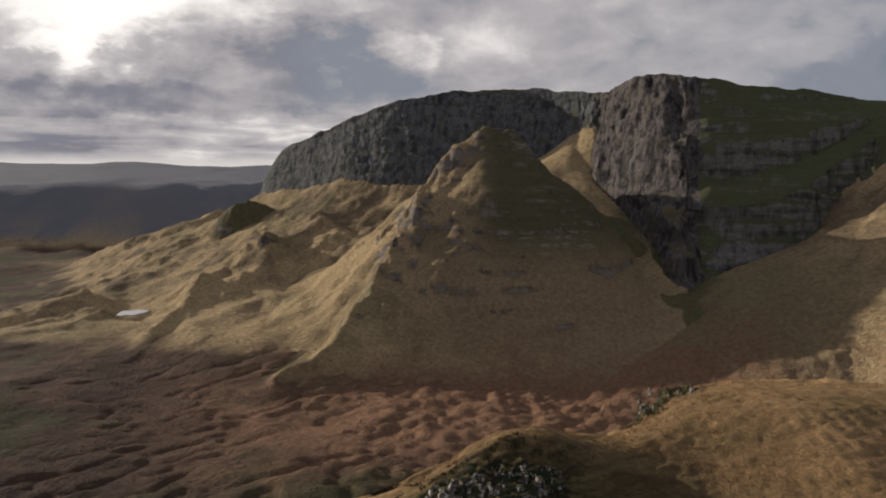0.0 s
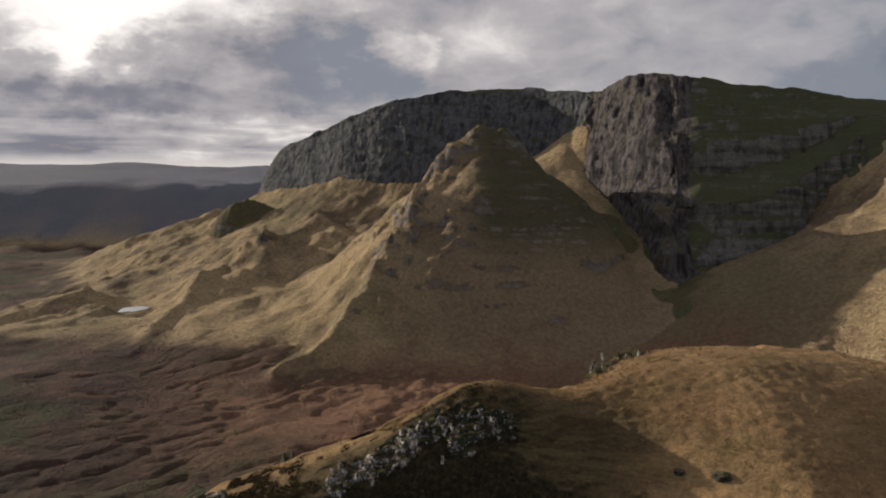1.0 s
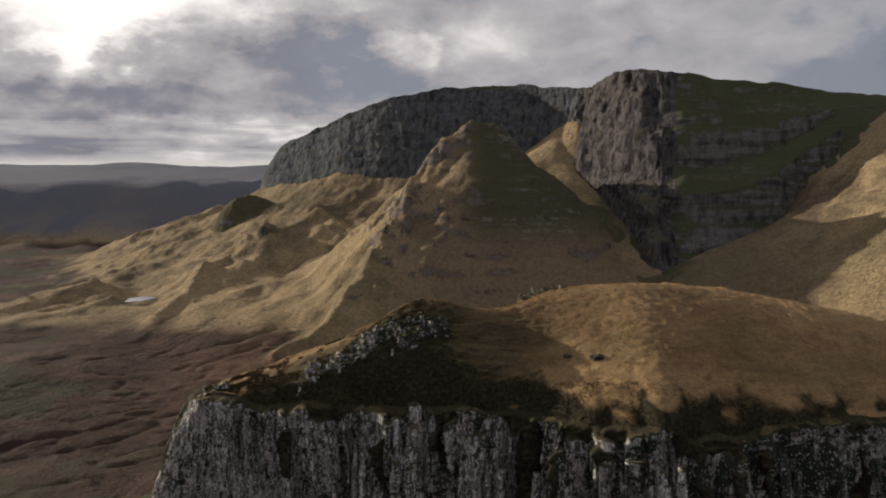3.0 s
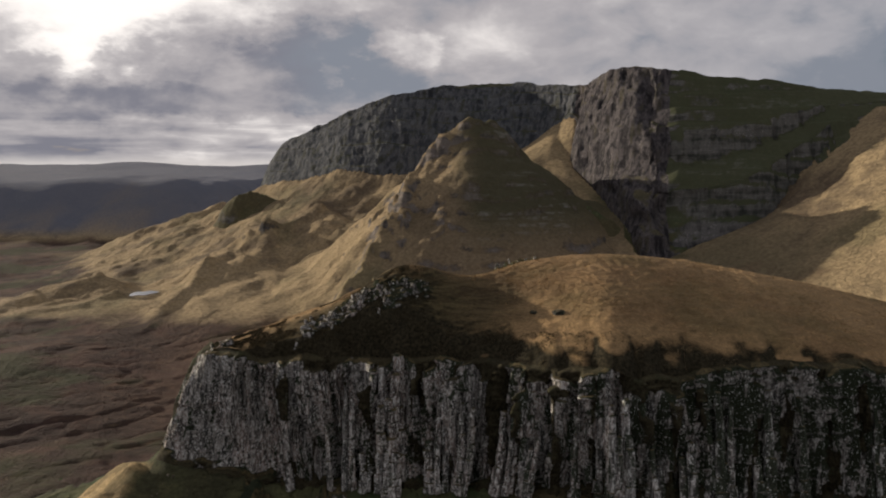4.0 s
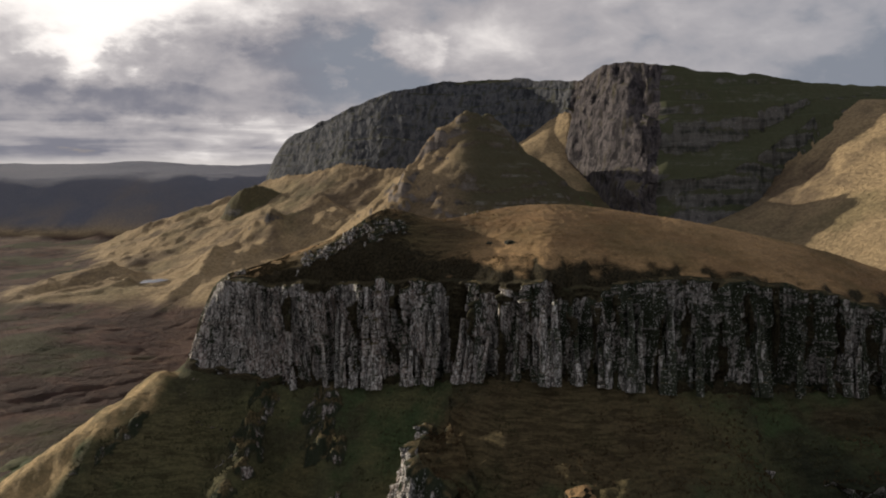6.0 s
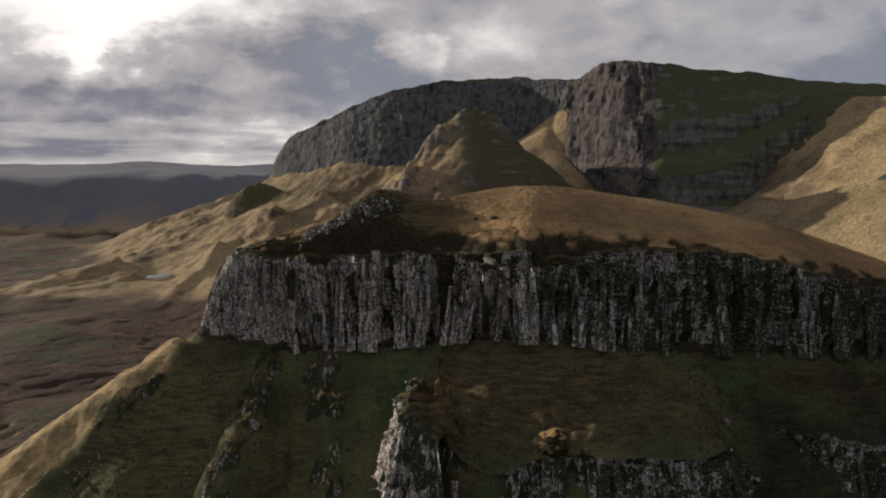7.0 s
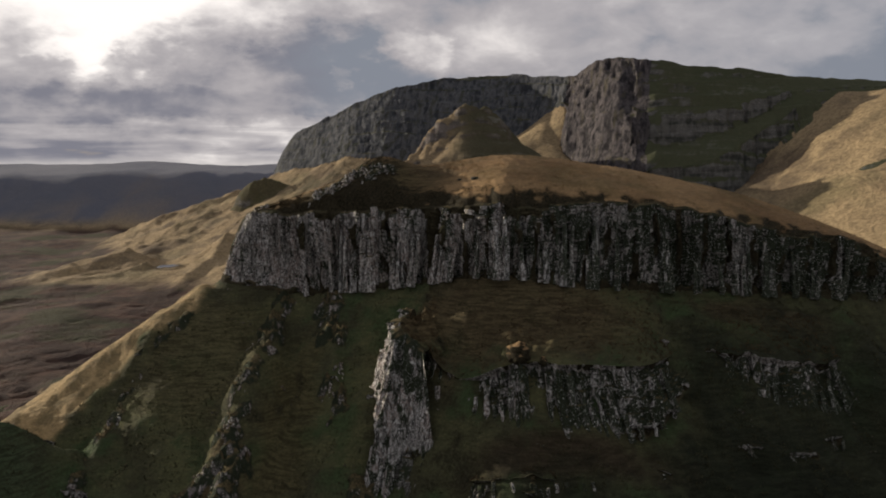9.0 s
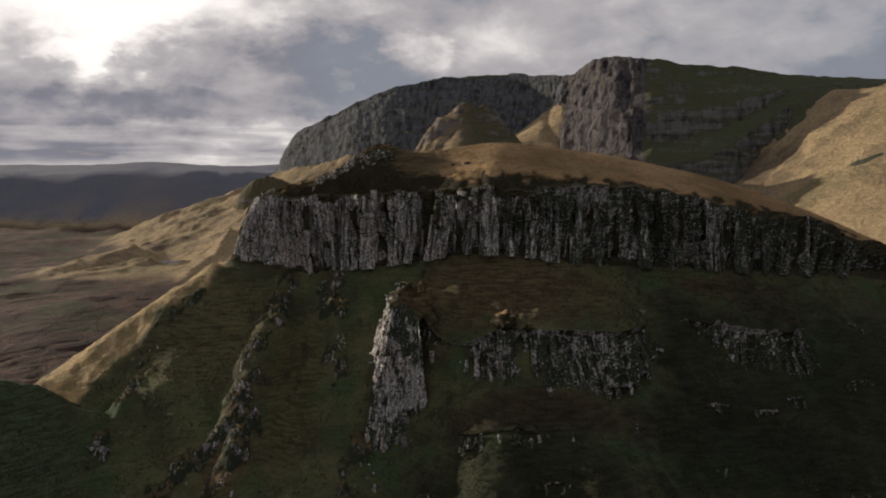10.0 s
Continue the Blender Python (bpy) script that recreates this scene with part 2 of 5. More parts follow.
def rock_paint(n, block, dark, body, pale, mossy=1.0):
    """Weathered column rock: warm grey, streaked and blotched with pale lichen, with moss on ledges and down the wet streaks."""
    info = n.node("ObjectInfo")
    place = n.node("NewGeometry")
    at = n.vec("ADD", place.outputs["Position"], n.stretch(n.node("CombineXYZ", X=info.outputs["Random"], Y=info.outputs["Random"], Z=0.0), 40.0, 23.0, 0.0))
    xyz = n.node("SeparateXYZ", Vector=place.outputs["Position"])
    tall = n.noise(n.stretch(at, 1.0 / block, 1.0 / block, 0.16 / block), 1.0, 6.0, 0.65, 0.2)
    blots = n.noise(n.stretch(at, 1.0, 1.0, 0.6), 1.5 / block, 6.0, 0.72)
    broad = n.noise(n.stretch(at, 1.0, 1.0, 0.5), 0.16, 4.0, 0.55)
    c = n.mix(n.span(tall, 0.40, 0.60), dark, body)
    c = n.mix(n.math("MULTIPLY", n.span(broad, 0.42, 0.6), n.span(xyz.outputs[0], 0.0, 45.0, 0.7, 0.1)), c, n.mix(1.0, c, (1.04, 0.84, 0.78), "MULTIPLY"))
    lichen = n.math("ADD", n.math("MULTIPLY", blots, 0.75), n.math("ADD", n.math("MULTIPLY", tall, 0.15), n.math("MULTIPLY", broad, 0.10)))
    c = n.mix(n.span(lichen, 0.515, 0.58, 0.0, 0.85), c, pale)
    flecks = n.noise(n.stretch(at, 1.0, 1.0, 0.7), 4.2, 3.0, 0.6)
    c = n.mix(n.span(flecks, 0.55, 0.63, 0.0, 0.6), c, pale)
    cracks = n.noise(n.stretch(at, 1.0, 1.0, 0.12), 2.6, 4.0, 0.6, 0.3)
    c = n.mix(n.span(cracks, 0.43, 0.36, 0.0, 0.8), c, n.mix(1.0, dark, (0.5, 0.5, 0.5), "MULTIPLY"))
    c = n.mix(n.span(info.outputs["Random"], 0.0, 1.0, 0.0, 0.5, False), c, n.mix(1.0, c, (0.74, 0.68, 0.64), "MULTIPLY"))
    wet = n.math("ADD", n.math("MULTIPLY", n.noise(n.stretch(at, 0.6, 0.6, 0.13), 1.0, 6.0, 0.62), 0.7), n.math("MULTIPLY", n.noise(at, 0.11, 3.0), 0.3))
    wet = n.math("ADD", wet, n.span(xyz.outputs[0], -38.0, 70.0, -0.085 * mossy, 0.038 * mossy))
    wet = n.math("ADD", wet, n.span(xyz.outputs[2], 46.0, 66.0, 0.0, 0.01))
    up = n.node("SeparateXYZ", Vector=place.outputs["Normal"]).outputs[2]
    moss = n.mix(blots, (0.014, 0.018, 0.010), (0.048, 0.056, 0.032))
    c = n.mix(n.span(n.math("ADD", wet, n.math("MULTIPLY", up, 0.22)), 0.50, 0.57), c, moss)
    c = n.mix(n.span(up, 0.70, 0.92), c, n.mix(n.span(blots, 0.4, 0.62), (0.06, 0.048, 0.025), (0.155, 0.12, 0.058)))
    c = n.mix(n.math("MULTIPLY", n.span(flecks, 0.60, 0.66, 0.0, 0.7), n.span(up, 0.6, 0.3)), c, pale)
    return c, n.math("ADD", n.math("MULTIPLY", tall, 0.5), n.math("MULTIPLY", blots, 0.9))


def basalt(name, dark, body, pale, block, mossy=1.0):
    m, n = material(name)
    c, relief = rock_paint(n, block, dark, body, pale, mossy)
    finish(n, c, 0.85, relief, 0.40 * block, 1.0, 0.25)
    return m


def skin(name, unit, gold, brown, green, heath, rock, patch, share, mossy=0.4, steep=(0.80, 0.60), tracks=0.3, sun_gold=None, stands=()):
    """Turf over rock. The mesh says where rock is bare ("bare") and where the grass is gold with painted sunlight
    ("gold").
    """
    m, n = material(name)
    place = n.node("NewGeometry")
    at = place.outputs["Position"]
    broad = n.noise(at, 1.0 / patch, 5.0, 0.6, 0.3)
    mid = n.noise(at, 0.16 / unit, 5.0, 0.6, 0.4)
    tuft = n.noise(at, 1.0 / unit, 6.0, 0.7)
    wet = n.noise(n.vec("ADD", at, (31.0, 77.0, 9.0)), 1.3 / patch, 5.0, 0.6)
    lines = n.noise(n.stretch(at, 0.25, 0.25, 2.4), 1.0, 5.0, 0.65, 0.3)
    c = n.mix(n.span(n.math("ADD", n.math("MULTIPLY", broad, 0.82), n.math("MULTIPLY", mid, 0.18)), share - 0.10, share + 0.10), gold, brown)
    c = n.mix(n.math("MULTIPLY", n.span(wet, 0.48, 0.66), mossy * 1.5, True), c, green)
    c = n.mix(n.math("MULTIPLY", n.span(lines, 0.48, 0.68), tracks), c, n.mix(1.0, c, (1.7, 1.6, 1.45), "MULTIPLY"))
    c = n.mix(n.math("MULTIPLY", n.span(lines, 0.48, 0.32), tracks), c, n.mix(1.0, c, (0.42, 0.40, 0.38), "MULTIPLY"))
    # patches of other ground colour; some of them paint shade
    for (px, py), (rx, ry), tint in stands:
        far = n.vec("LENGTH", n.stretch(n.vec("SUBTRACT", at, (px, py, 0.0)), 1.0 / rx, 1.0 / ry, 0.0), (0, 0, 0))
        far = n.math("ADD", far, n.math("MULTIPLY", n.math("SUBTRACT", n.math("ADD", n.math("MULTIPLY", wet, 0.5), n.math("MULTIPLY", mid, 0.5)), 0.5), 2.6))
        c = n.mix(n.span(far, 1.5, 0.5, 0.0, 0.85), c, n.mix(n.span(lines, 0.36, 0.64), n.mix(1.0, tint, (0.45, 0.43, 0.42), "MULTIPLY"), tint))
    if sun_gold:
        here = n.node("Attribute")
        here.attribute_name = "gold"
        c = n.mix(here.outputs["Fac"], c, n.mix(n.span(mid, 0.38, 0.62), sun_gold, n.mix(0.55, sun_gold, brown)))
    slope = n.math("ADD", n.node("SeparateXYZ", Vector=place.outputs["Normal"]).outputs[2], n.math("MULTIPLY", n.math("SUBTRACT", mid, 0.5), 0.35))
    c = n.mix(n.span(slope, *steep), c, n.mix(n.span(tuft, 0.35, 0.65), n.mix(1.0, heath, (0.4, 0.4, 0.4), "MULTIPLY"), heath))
    c = n.mix(n.span(tuft, 0.30, 0.54, 0.42, 0.0), c, n.mix(1.0, c, (0.30, 0.28, 0.26), "MULTIPLY"))
    c = n.mix(n.span(tuft, 0.52, 0.70, 0.0, 0.75), c, n.mix(1.0, c, (1.6, 1.55, 1.5), "MULTIPLY"))
    relief = n.math("ADD", n.math("MULTIPLY", tuft, 0.9), n.math("MULTIPLY", mid, 0.15))
    bare = n.node("Attribute")
    bare.attribute_name = "bare"
    dark, body, pale, block, wetness = rock
    stone, rough = rock_paint(n, block, dark, body, pale, wetness)
    ragged = n.span(n.math("ADD", bare.outputs["Fac"], n.math("MULTIPLY", n.math("SUBTRACT", tuft, 0.5), 0.9)), 0.38, 0.62)
    c = n.mix(ragged, c, stone)
    relief = n.math("ADD", relief, n.math("MULTIPLY", n.math("MULTIPLY", rough, ragged), 0.5))
    finish(n, c, 0.93, relief, 0.75 * unit, 1.0, 0.12)
    return m


WALL_ROCK = ((0.060, 0.060, 0.054), (0.375, 0.350, 0.322), (0.80, 0.79, 0.73), 0.6, 1.12)
COLUMN = basalt("column_basalt", (0.056, 0.055, 0.048), (0.33, 0.306, 0.280), (0.76, 0.75, 0.69), 0.6, 1.2)
DARK_ROCK = basalt("dark_rock", (0.012, 0.012, 0.011), (0.035, 0.03, 0.026), (0.10, 0.095, 0.085), 0.8)
SCREE = basalt("scree_rock", (0.03, 0.028, 0.025), (0.13, 0.11, 0.09), (0.24, 0.21, 0.18), 0.8)
# dark heath of the steep brow, with its shade painted into the colour
SHADED_HEATH = (0.046, 0.038, 0.021)
# first patch: the knob's shadow on the saddle, painted as dark turf
CAP_SKIN = skin("crag_turf", 0.45, (0.315, 0.205, 0.10), (0.20, 0.125, 0.062), (0.11, 0.09, 0.04), SHADED_HEATH, WALL_ROCK, 24.0, 0.53, 0.35, (0.84, 0.66), 0.28, None, (((2.5, 107), (10, 8), (0.085, 0.068, 0.034)), ((-14, 107), (14, 5), (0.10, 0.082, 0.038))))
WALL_SKIN = skin("wall_rock", 0.45, (0.062, 0.052, 0.028), (0.040, 0.034, 0.019), (0.038, 0.043, 0.020), SHADED_HEATH, WALL_ROCK, 9.0, 0.5, 0.4, (0.45, 0.25), 0.2)
MOSSY_SKIN = skin("mossy_wall", 0.45, (0.09, 0.07, 0.036), (0.06, 0.046, 0.026), (0.045, 0.05, 0.022), SHADED_HEATH,
                  ((0.02, 0.021, 0.017), (0.12, 0.115, 0.10), (0.36, 0.355, 0.32), 0.55, 1.9), 9.0, 0.5, 0.6, (0.45, 0.25), 0.2)
LOWER_SKIN = skin("lower_wall", 0.45, (0.09, 0.078, 0.040), (0.055, 0.048, 0.027), (0.045, 0.055, 0.025), SHADED_HEATH, (*WALL_ROCK[:4], 0.45), 9.0, 0.5, 0.4, (0.45, 0.25), 0.2)
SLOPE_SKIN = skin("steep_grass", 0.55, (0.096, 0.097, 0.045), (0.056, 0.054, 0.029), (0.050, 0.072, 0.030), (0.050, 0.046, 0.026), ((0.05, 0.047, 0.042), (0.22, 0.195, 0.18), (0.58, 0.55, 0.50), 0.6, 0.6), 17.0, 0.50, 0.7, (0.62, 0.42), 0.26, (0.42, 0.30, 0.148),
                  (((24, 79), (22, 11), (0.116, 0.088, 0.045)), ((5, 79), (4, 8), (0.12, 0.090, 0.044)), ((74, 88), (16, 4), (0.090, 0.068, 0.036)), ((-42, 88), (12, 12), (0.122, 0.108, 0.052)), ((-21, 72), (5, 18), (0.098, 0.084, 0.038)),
                   # (20, 44) paints shade over a lit hollow; the right-hand patches are darker
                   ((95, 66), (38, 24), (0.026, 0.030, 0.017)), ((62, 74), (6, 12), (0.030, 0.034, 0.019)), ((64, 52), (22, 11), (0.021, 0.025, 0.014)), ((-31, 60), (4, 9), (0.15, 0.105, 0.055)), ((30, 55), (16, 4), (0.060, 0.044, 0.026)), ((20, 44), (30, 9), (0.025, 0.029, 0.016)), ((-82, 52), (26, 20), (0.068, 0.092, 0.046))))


# ---- numbers of the land: noise, rails, distances ----
def hashed(ix, iy, iz, seed):
    h = (ix * 374761393 + iy * 668265263 + iz * 2147483647 + seed * 974634541) & 0xFFFFFFFF
    h = ((h ^ (h >> 13)) * 1274126177) & 0xFFFFFFFF
    return ((h ^ (h >> 16)) & 0xFFFFFF) / float(0xFFFFFF) * 2 - 1


def grain(x, y, z=0.0, seed=0):
    """Smooth value noise between -1 and 1."""
    x, y, z = np.broadcast_arrays(np.asarray(x, float), np.asarray(y, float), np.asarray(z, float))
    f = [np.floor(v) for v in (x, y, z)]
    i = [v.astype(np.int64) for v in f]
    t = [v - w for v, w in zip((x, y, z), f)]
    t = [v * v * v * (v * (v * 6 - 15) + 10) for v in t]
    out = 0.0
    for a in (0, 1):
        for b in (0, 1):
            for c in (0, 1):
                w = (t[0] if a else 1 - t[0]) * (t[1] if b else 1 - t[1]) * (t[2] if c else 1 - t[2])
                out = out + w * hashed(i[0] + a, i[1] + b, i[2] + c, seed)
    return out


def fbm(x, y, z=0.0, octaves=4, seed=0, gain=0.5):
    total, amp = 0.0, 1.0
    for k in range(octaves):
        total = total + amp * grain(x, y, z, seed + 17 * k)
        x, y, z, amp = x * 2.03 + 5.2, y * 2.03 + 1.7, np.asarray(z) * 2.03 + 3.1, amp * gain
    return total


def smooth(v, lo, hi):
    t = np.clip((v - lo) / (hi - lo), 0, 1)
    return t * t * (3 - 2 * t)


def rail(points, u):
    """A smooth line through control points, at the places u (0 to 1) counted by control point."""
    p = np.array(points, float)
    q = np.vstack([2 * p[0] - p[1], p, 2 * p[-1] - p[-2]])
    k = np.clip(np.asarray(u) * (len(p) - 1), 0, len(p) - 1 - 1e-9)
    i = k.astype(int)
    t = (k - i)[:, None]
    a, b, c, d = q[i], q[i + 1], q[i + 2], q[i + 3]
    return 0.5 * (2 * b + (c - a) * t + (2 * a - 5 * b + 4 * c - d) * t**2 + (3 * b - a - 3 * c + d) * t**3)


def even(points, step):
    """Places u along a rail at even steps in metres."""
    u = np.linspace(0, 1, 2000)
    p = rail(points, u)
    s = np.r_[0, np.cumsum(np.linalg.norm(np.diff(p, axis=0), axis=1))]
    return np.interp(np.linspace(0, s[-1], max(8, int(s[-1] / step))), s, u)


def nearest(x, y, line):
    """Distance in plan to a line, and the line's height and place (0 to 1) there."""
    best = np.full(x.shape, 1e12)
    z, where = np.zeros(x.shape), np.zeros(x.shape)
    for k in range(len(line) - 1):
        a, d = line[k], line[k + 1] - line[k]
        t = np.clip(((x - a[0]) * d[0] + (y - a[1]) * d[1]) / (d[0] ** 2 + d[1] ** 2 + 1e-9), 0, 1)
        r = (x - a[0] - t * d[0]) ** 2 + (y - a[1] - t * d[1]) ** 2
        m = r < best
        best = np.where(m, r, best)
        z = np.where(m, a[2] + t * d[2], z)
        where = np.where(m, (k + t) / (len(line) - 1), where)
    return np.sqrt(best), z, where


def inside(x, y, ring):
    odd = np.zeros(x.shape, bool)
    for (ax, ay), (bx, by) in zip(ring[:, :2], np.roll(ring[:, :2], -1, 0)):
        odd ^= ((ay > y) != (by > y)) & (x < (bx - ax) * (y - ay) / (by - ay + 1e-12) + ax)
    return odd


def normals(p):
    n = np.cross(np.gradient(p, axis=1), np.gradient(p, axis=0))
    return n / (np.linalg.norm(n, axis=2, keepdims=True) + 1e-9)


def sheet(name, p, mat, parent=None, keep=None, label="", soft=True, extra=None):
    """A mesh object from a grid of places (rows, columns, 3); keep: which cells to make; extra: values for each place."""
    rows, cols = p.shape[:2]
    ids = np.arange(rows * cols).reshape(rows, cols)
    quads = np.stack([ids[:-1, :-1], ids[:-1, 1:], ids[1:, 1:], ids[1:, :-1]], -1)
    quads = quads.reshape(-1, 4) if keep is None else quads[keep]
    used, quads = np.unique(quads, return_inverse=True)
    quads = quads.reshape(-1, 4)
    verts = p.reshape(-1, 3)[used]
    a, b, c = (verts[quads[:, k]] for k in (0, 1, 2))
    if np.cross(b - a, c - a)[:, 2].sum() < 0:
        quads = quads[:, ::-1]
    me = bpy.data.meshes.new(name)
    me.vertices.add(len(verts)), me.loops.add(quads.size), me.polygons.add(len(quads))
    me.vertices.foreach_set("co", verts.astype(np.float32).ravel())
    me.loops.foreach_set("vertex_index", np.ascontiguousarray(quads).astype(np.int32).ravel())
    me.polygons.foreach_set("loop_start", np.arange(0, quads.size, 4, dtype=np.int32))
    me.polygons.foreach_set("use_smooth", np.full(len(quads), soft))
    me.update(calc_edges=True)
    for key, values in (extra or {}).items():
        me.attributes.new(key, "FLOAT", "POINT").data.foreach_set("value", np.broadcast_to(values, p.shape[:2]).ravel()[used].astype(np.float32))
    me.materials.append(mat)
    ob = new(name, me)
    ob.parent = parent
    if label:
        tagged(ob, label)
    return ob


def ridges(x, y, lines, foot, slope=0.8, crest=0.0, tail=0.68, round_off=4.0, join=5.0):
    """The height of the highest of some ridge lines, each falling to all sides, with rounded crests and soft joins."""
    total = 0.0
    for line in lines:
        top = np.full(x.shape, -1e3)
        for px, py, pz in rail(line, even(line, 5.0)):
            d = np.sqrt((x - px) ** 2 + (y - py) ** 2 + round_off**2) - round_off
            h = pz - slope * d * (tail + (1 - tail) / (1 + d / 60.0)) - crest * d / (d + 5.0)
            top = np.maximum(top, h)
        total = total + np.exp(np.clip(top, -150, 400) / join)
    return join * np.log(total + 1e-30)


def terraced(z, step, amount, wave):
    """Ledges: flats and risers every few metres of height."""
    k = (z + wave) / step
    f = k - np.floor(k)
    return z + amount * step * (smooth(f, 0.25, 0.75) - f)


def columnar(s, z, top, seed, width=1.1):
    """How far a wall of columns stands out at each place: rounded fronts, broken blocks, tops at uneven heights."""
    s, z, top = np.broadcast_arrays(s, z, top)
    k = s / width + 0.55 * grain(s / (2.3 * width), 0.5, 0, seed)
    cell = np.floor(k).astype(np.int64)
    f = k - cell
    one = np.ones_like(cell)
    bulge = 0.6 * width * np.sqrt(np.clip(1 - (2 * f - 1) ** 2, 0, 1))
    stand = 0.65 * width * hashed(cell, one, one, seed)
    bed = (z + 4 * hashed(cell, 2 * one, one, seed)) / (width * (3.6 + 1.6 * hashed(cell, 3 * one, one, seed)))
    block = np.floor(bed).astype(np.int64)
    chips = 0.09 * width * hashed(cell, block, 5 * one, seed)
    low = (z > top - width * 2.2 * (1 + hashed(cell, 4 * one, one, seed))) * -0.35 * width
    return bulge + stand + chips + low


# ---- the ground: one sheet of moor, aprons and far hills ----
RIM = [(-221.6, 960, 116.4), (-207, 947, 133.2), (-168, 924, 149.7), (-124.4, 899.5, 165.7), (-64, 873, 186.4), (17, 861, 198), (84, 845, 198),
       (143, 790, 190), (157, 725, 193), (166, 709, 197), (188, 692, 196), (203, 680, 193), (221, 676, 190), (249.5, 672, 185.4), (302, 668, 179.7),
       (359.5, 662, 172.3), (471.7, 652, 165), (721, 640, 155)]
FOOT = [(-237, 946.5, 78.8), (-216.7, 919, 84.9), (-164, 881.4, 93), (-121.5, 851.5, 102.3), (-60, 822, 98.2), (4, 808, 107), (84, 800, 124),
        (136, 776, 158), (129, 728, 104), (142, 694, 84), (160, 620, 52), (171, 586, 32), (208, 580, 31), (260, 580, 50), (304.5, 600, 92),
        (346.8, 610, 132), (463, 610, 148), (736, 600, 140)]
foot_line = rail(FOOT, even(FOOT, 6.0))


def valley(x, y):
    return -20 + 22 * smooth(x, 40, 220) * smooth(y, 380, 520) 


def hillside(x, y):
    """The open grass slope that faces the sun beyond the cliffs."""
    along = (x - 224) * 0.85 + (y - 466) * 0.5
    return np.minimum(17 + 0.66 * along, 142 + 0.06 * along) - 28 * np.exp(-(((x - 245) / 60) ** 2) - ((y - 590) / 60) ** 2) + 3.0 * fbm(x / 40, y / 40, 0, 3, 5)


# landslip ridges below the escarpment: lines of crest, and how steeply they fall
SLIPS = [([(-60, 700, 46), (-86, 692, 46), (-105, 712, 55), (-124, 730, 61), (-150, 712, 52), (-171, 700, 47), (-190, 700, 39), (-208, 702, 30), (-213, 660, 16), (-216, 610, 3), (-222, 560, -9), (-228, 500, -24)], 0.74),
         ([(-124, 730, 55), (-140, 800, 62), (-120, 850, 80)], 0.6),
         ([(-236, 935, 72), (-250, 915, 60), (-266, 880, 42), (-300, 850, 28), (-340, 830, 14), (-390, 820, -6)], 0.5),
         ([(-300, 985, 56), (-345, 950, 36), (-400, 950, 18), (-450, 980, 2)], 0.5),
         ([(-246, 850, 26), (-244, 800, 12), (-250, 740, -4), (-262, 690, -9)], 0.45),
         ([(-291, 665, -11), (-317, 660, 2), (-339, 645, -2), (-356, 625, -7), (-372, 600, -14), (-390, 570, -22)], 0.46),
         ([(-259, 612, -16), (-280, 620, -6), (-292, 605, -10), (-312, 585, -15), (-330, 560, -22)], 0.48),
         ([(-303, 640, -6), (-328, 605, -12), (-350, 575, -18)], 0.42),
         ([(-400, 640, -18), (-372, 612, -15), (-380, 560, -24)], 0.4),
         ([(-262, 600, -12), (-238, 598, -8), (-206, 582, -14), (-190, 560, -20)], 0.5),
         ([(-250, 505, -17), (-262, 455, -14), (-248, 395, -15), (-232, 340, -17), (-215, 300, -22)], 0.15),
         ([(-290, 560, -20), (-262, 540, -17), (-240, 520, -22)], 0.4)]


def slips(x, y):
    wx, wy = x + 9 * fbm(x / 40, y / 40, 3, 3, 71), y + 9 * fbm(x / 40, y / 40, 8, 3, 72)
    total = 0.0
    for line, slope in SLIPS:
        total = total + np.exp(np.clip(ridges(wx, wy, [line], -32, 1.25 * slope, 0.0, 0.62, 6.0), -120, 300) / 3.0)
    return 3.0 * np.log(total + 1e-30)


TORS = [(-171, 700, 10, 7), (-124, 731, 13, 5), (-213, 655, 11, 5), (-318, 661, 9, 4), (-281, 620, 8, 3), (-190, 700, 8, 4), (-140, 790, 12, 5), (-270, 880, 12, 6)]


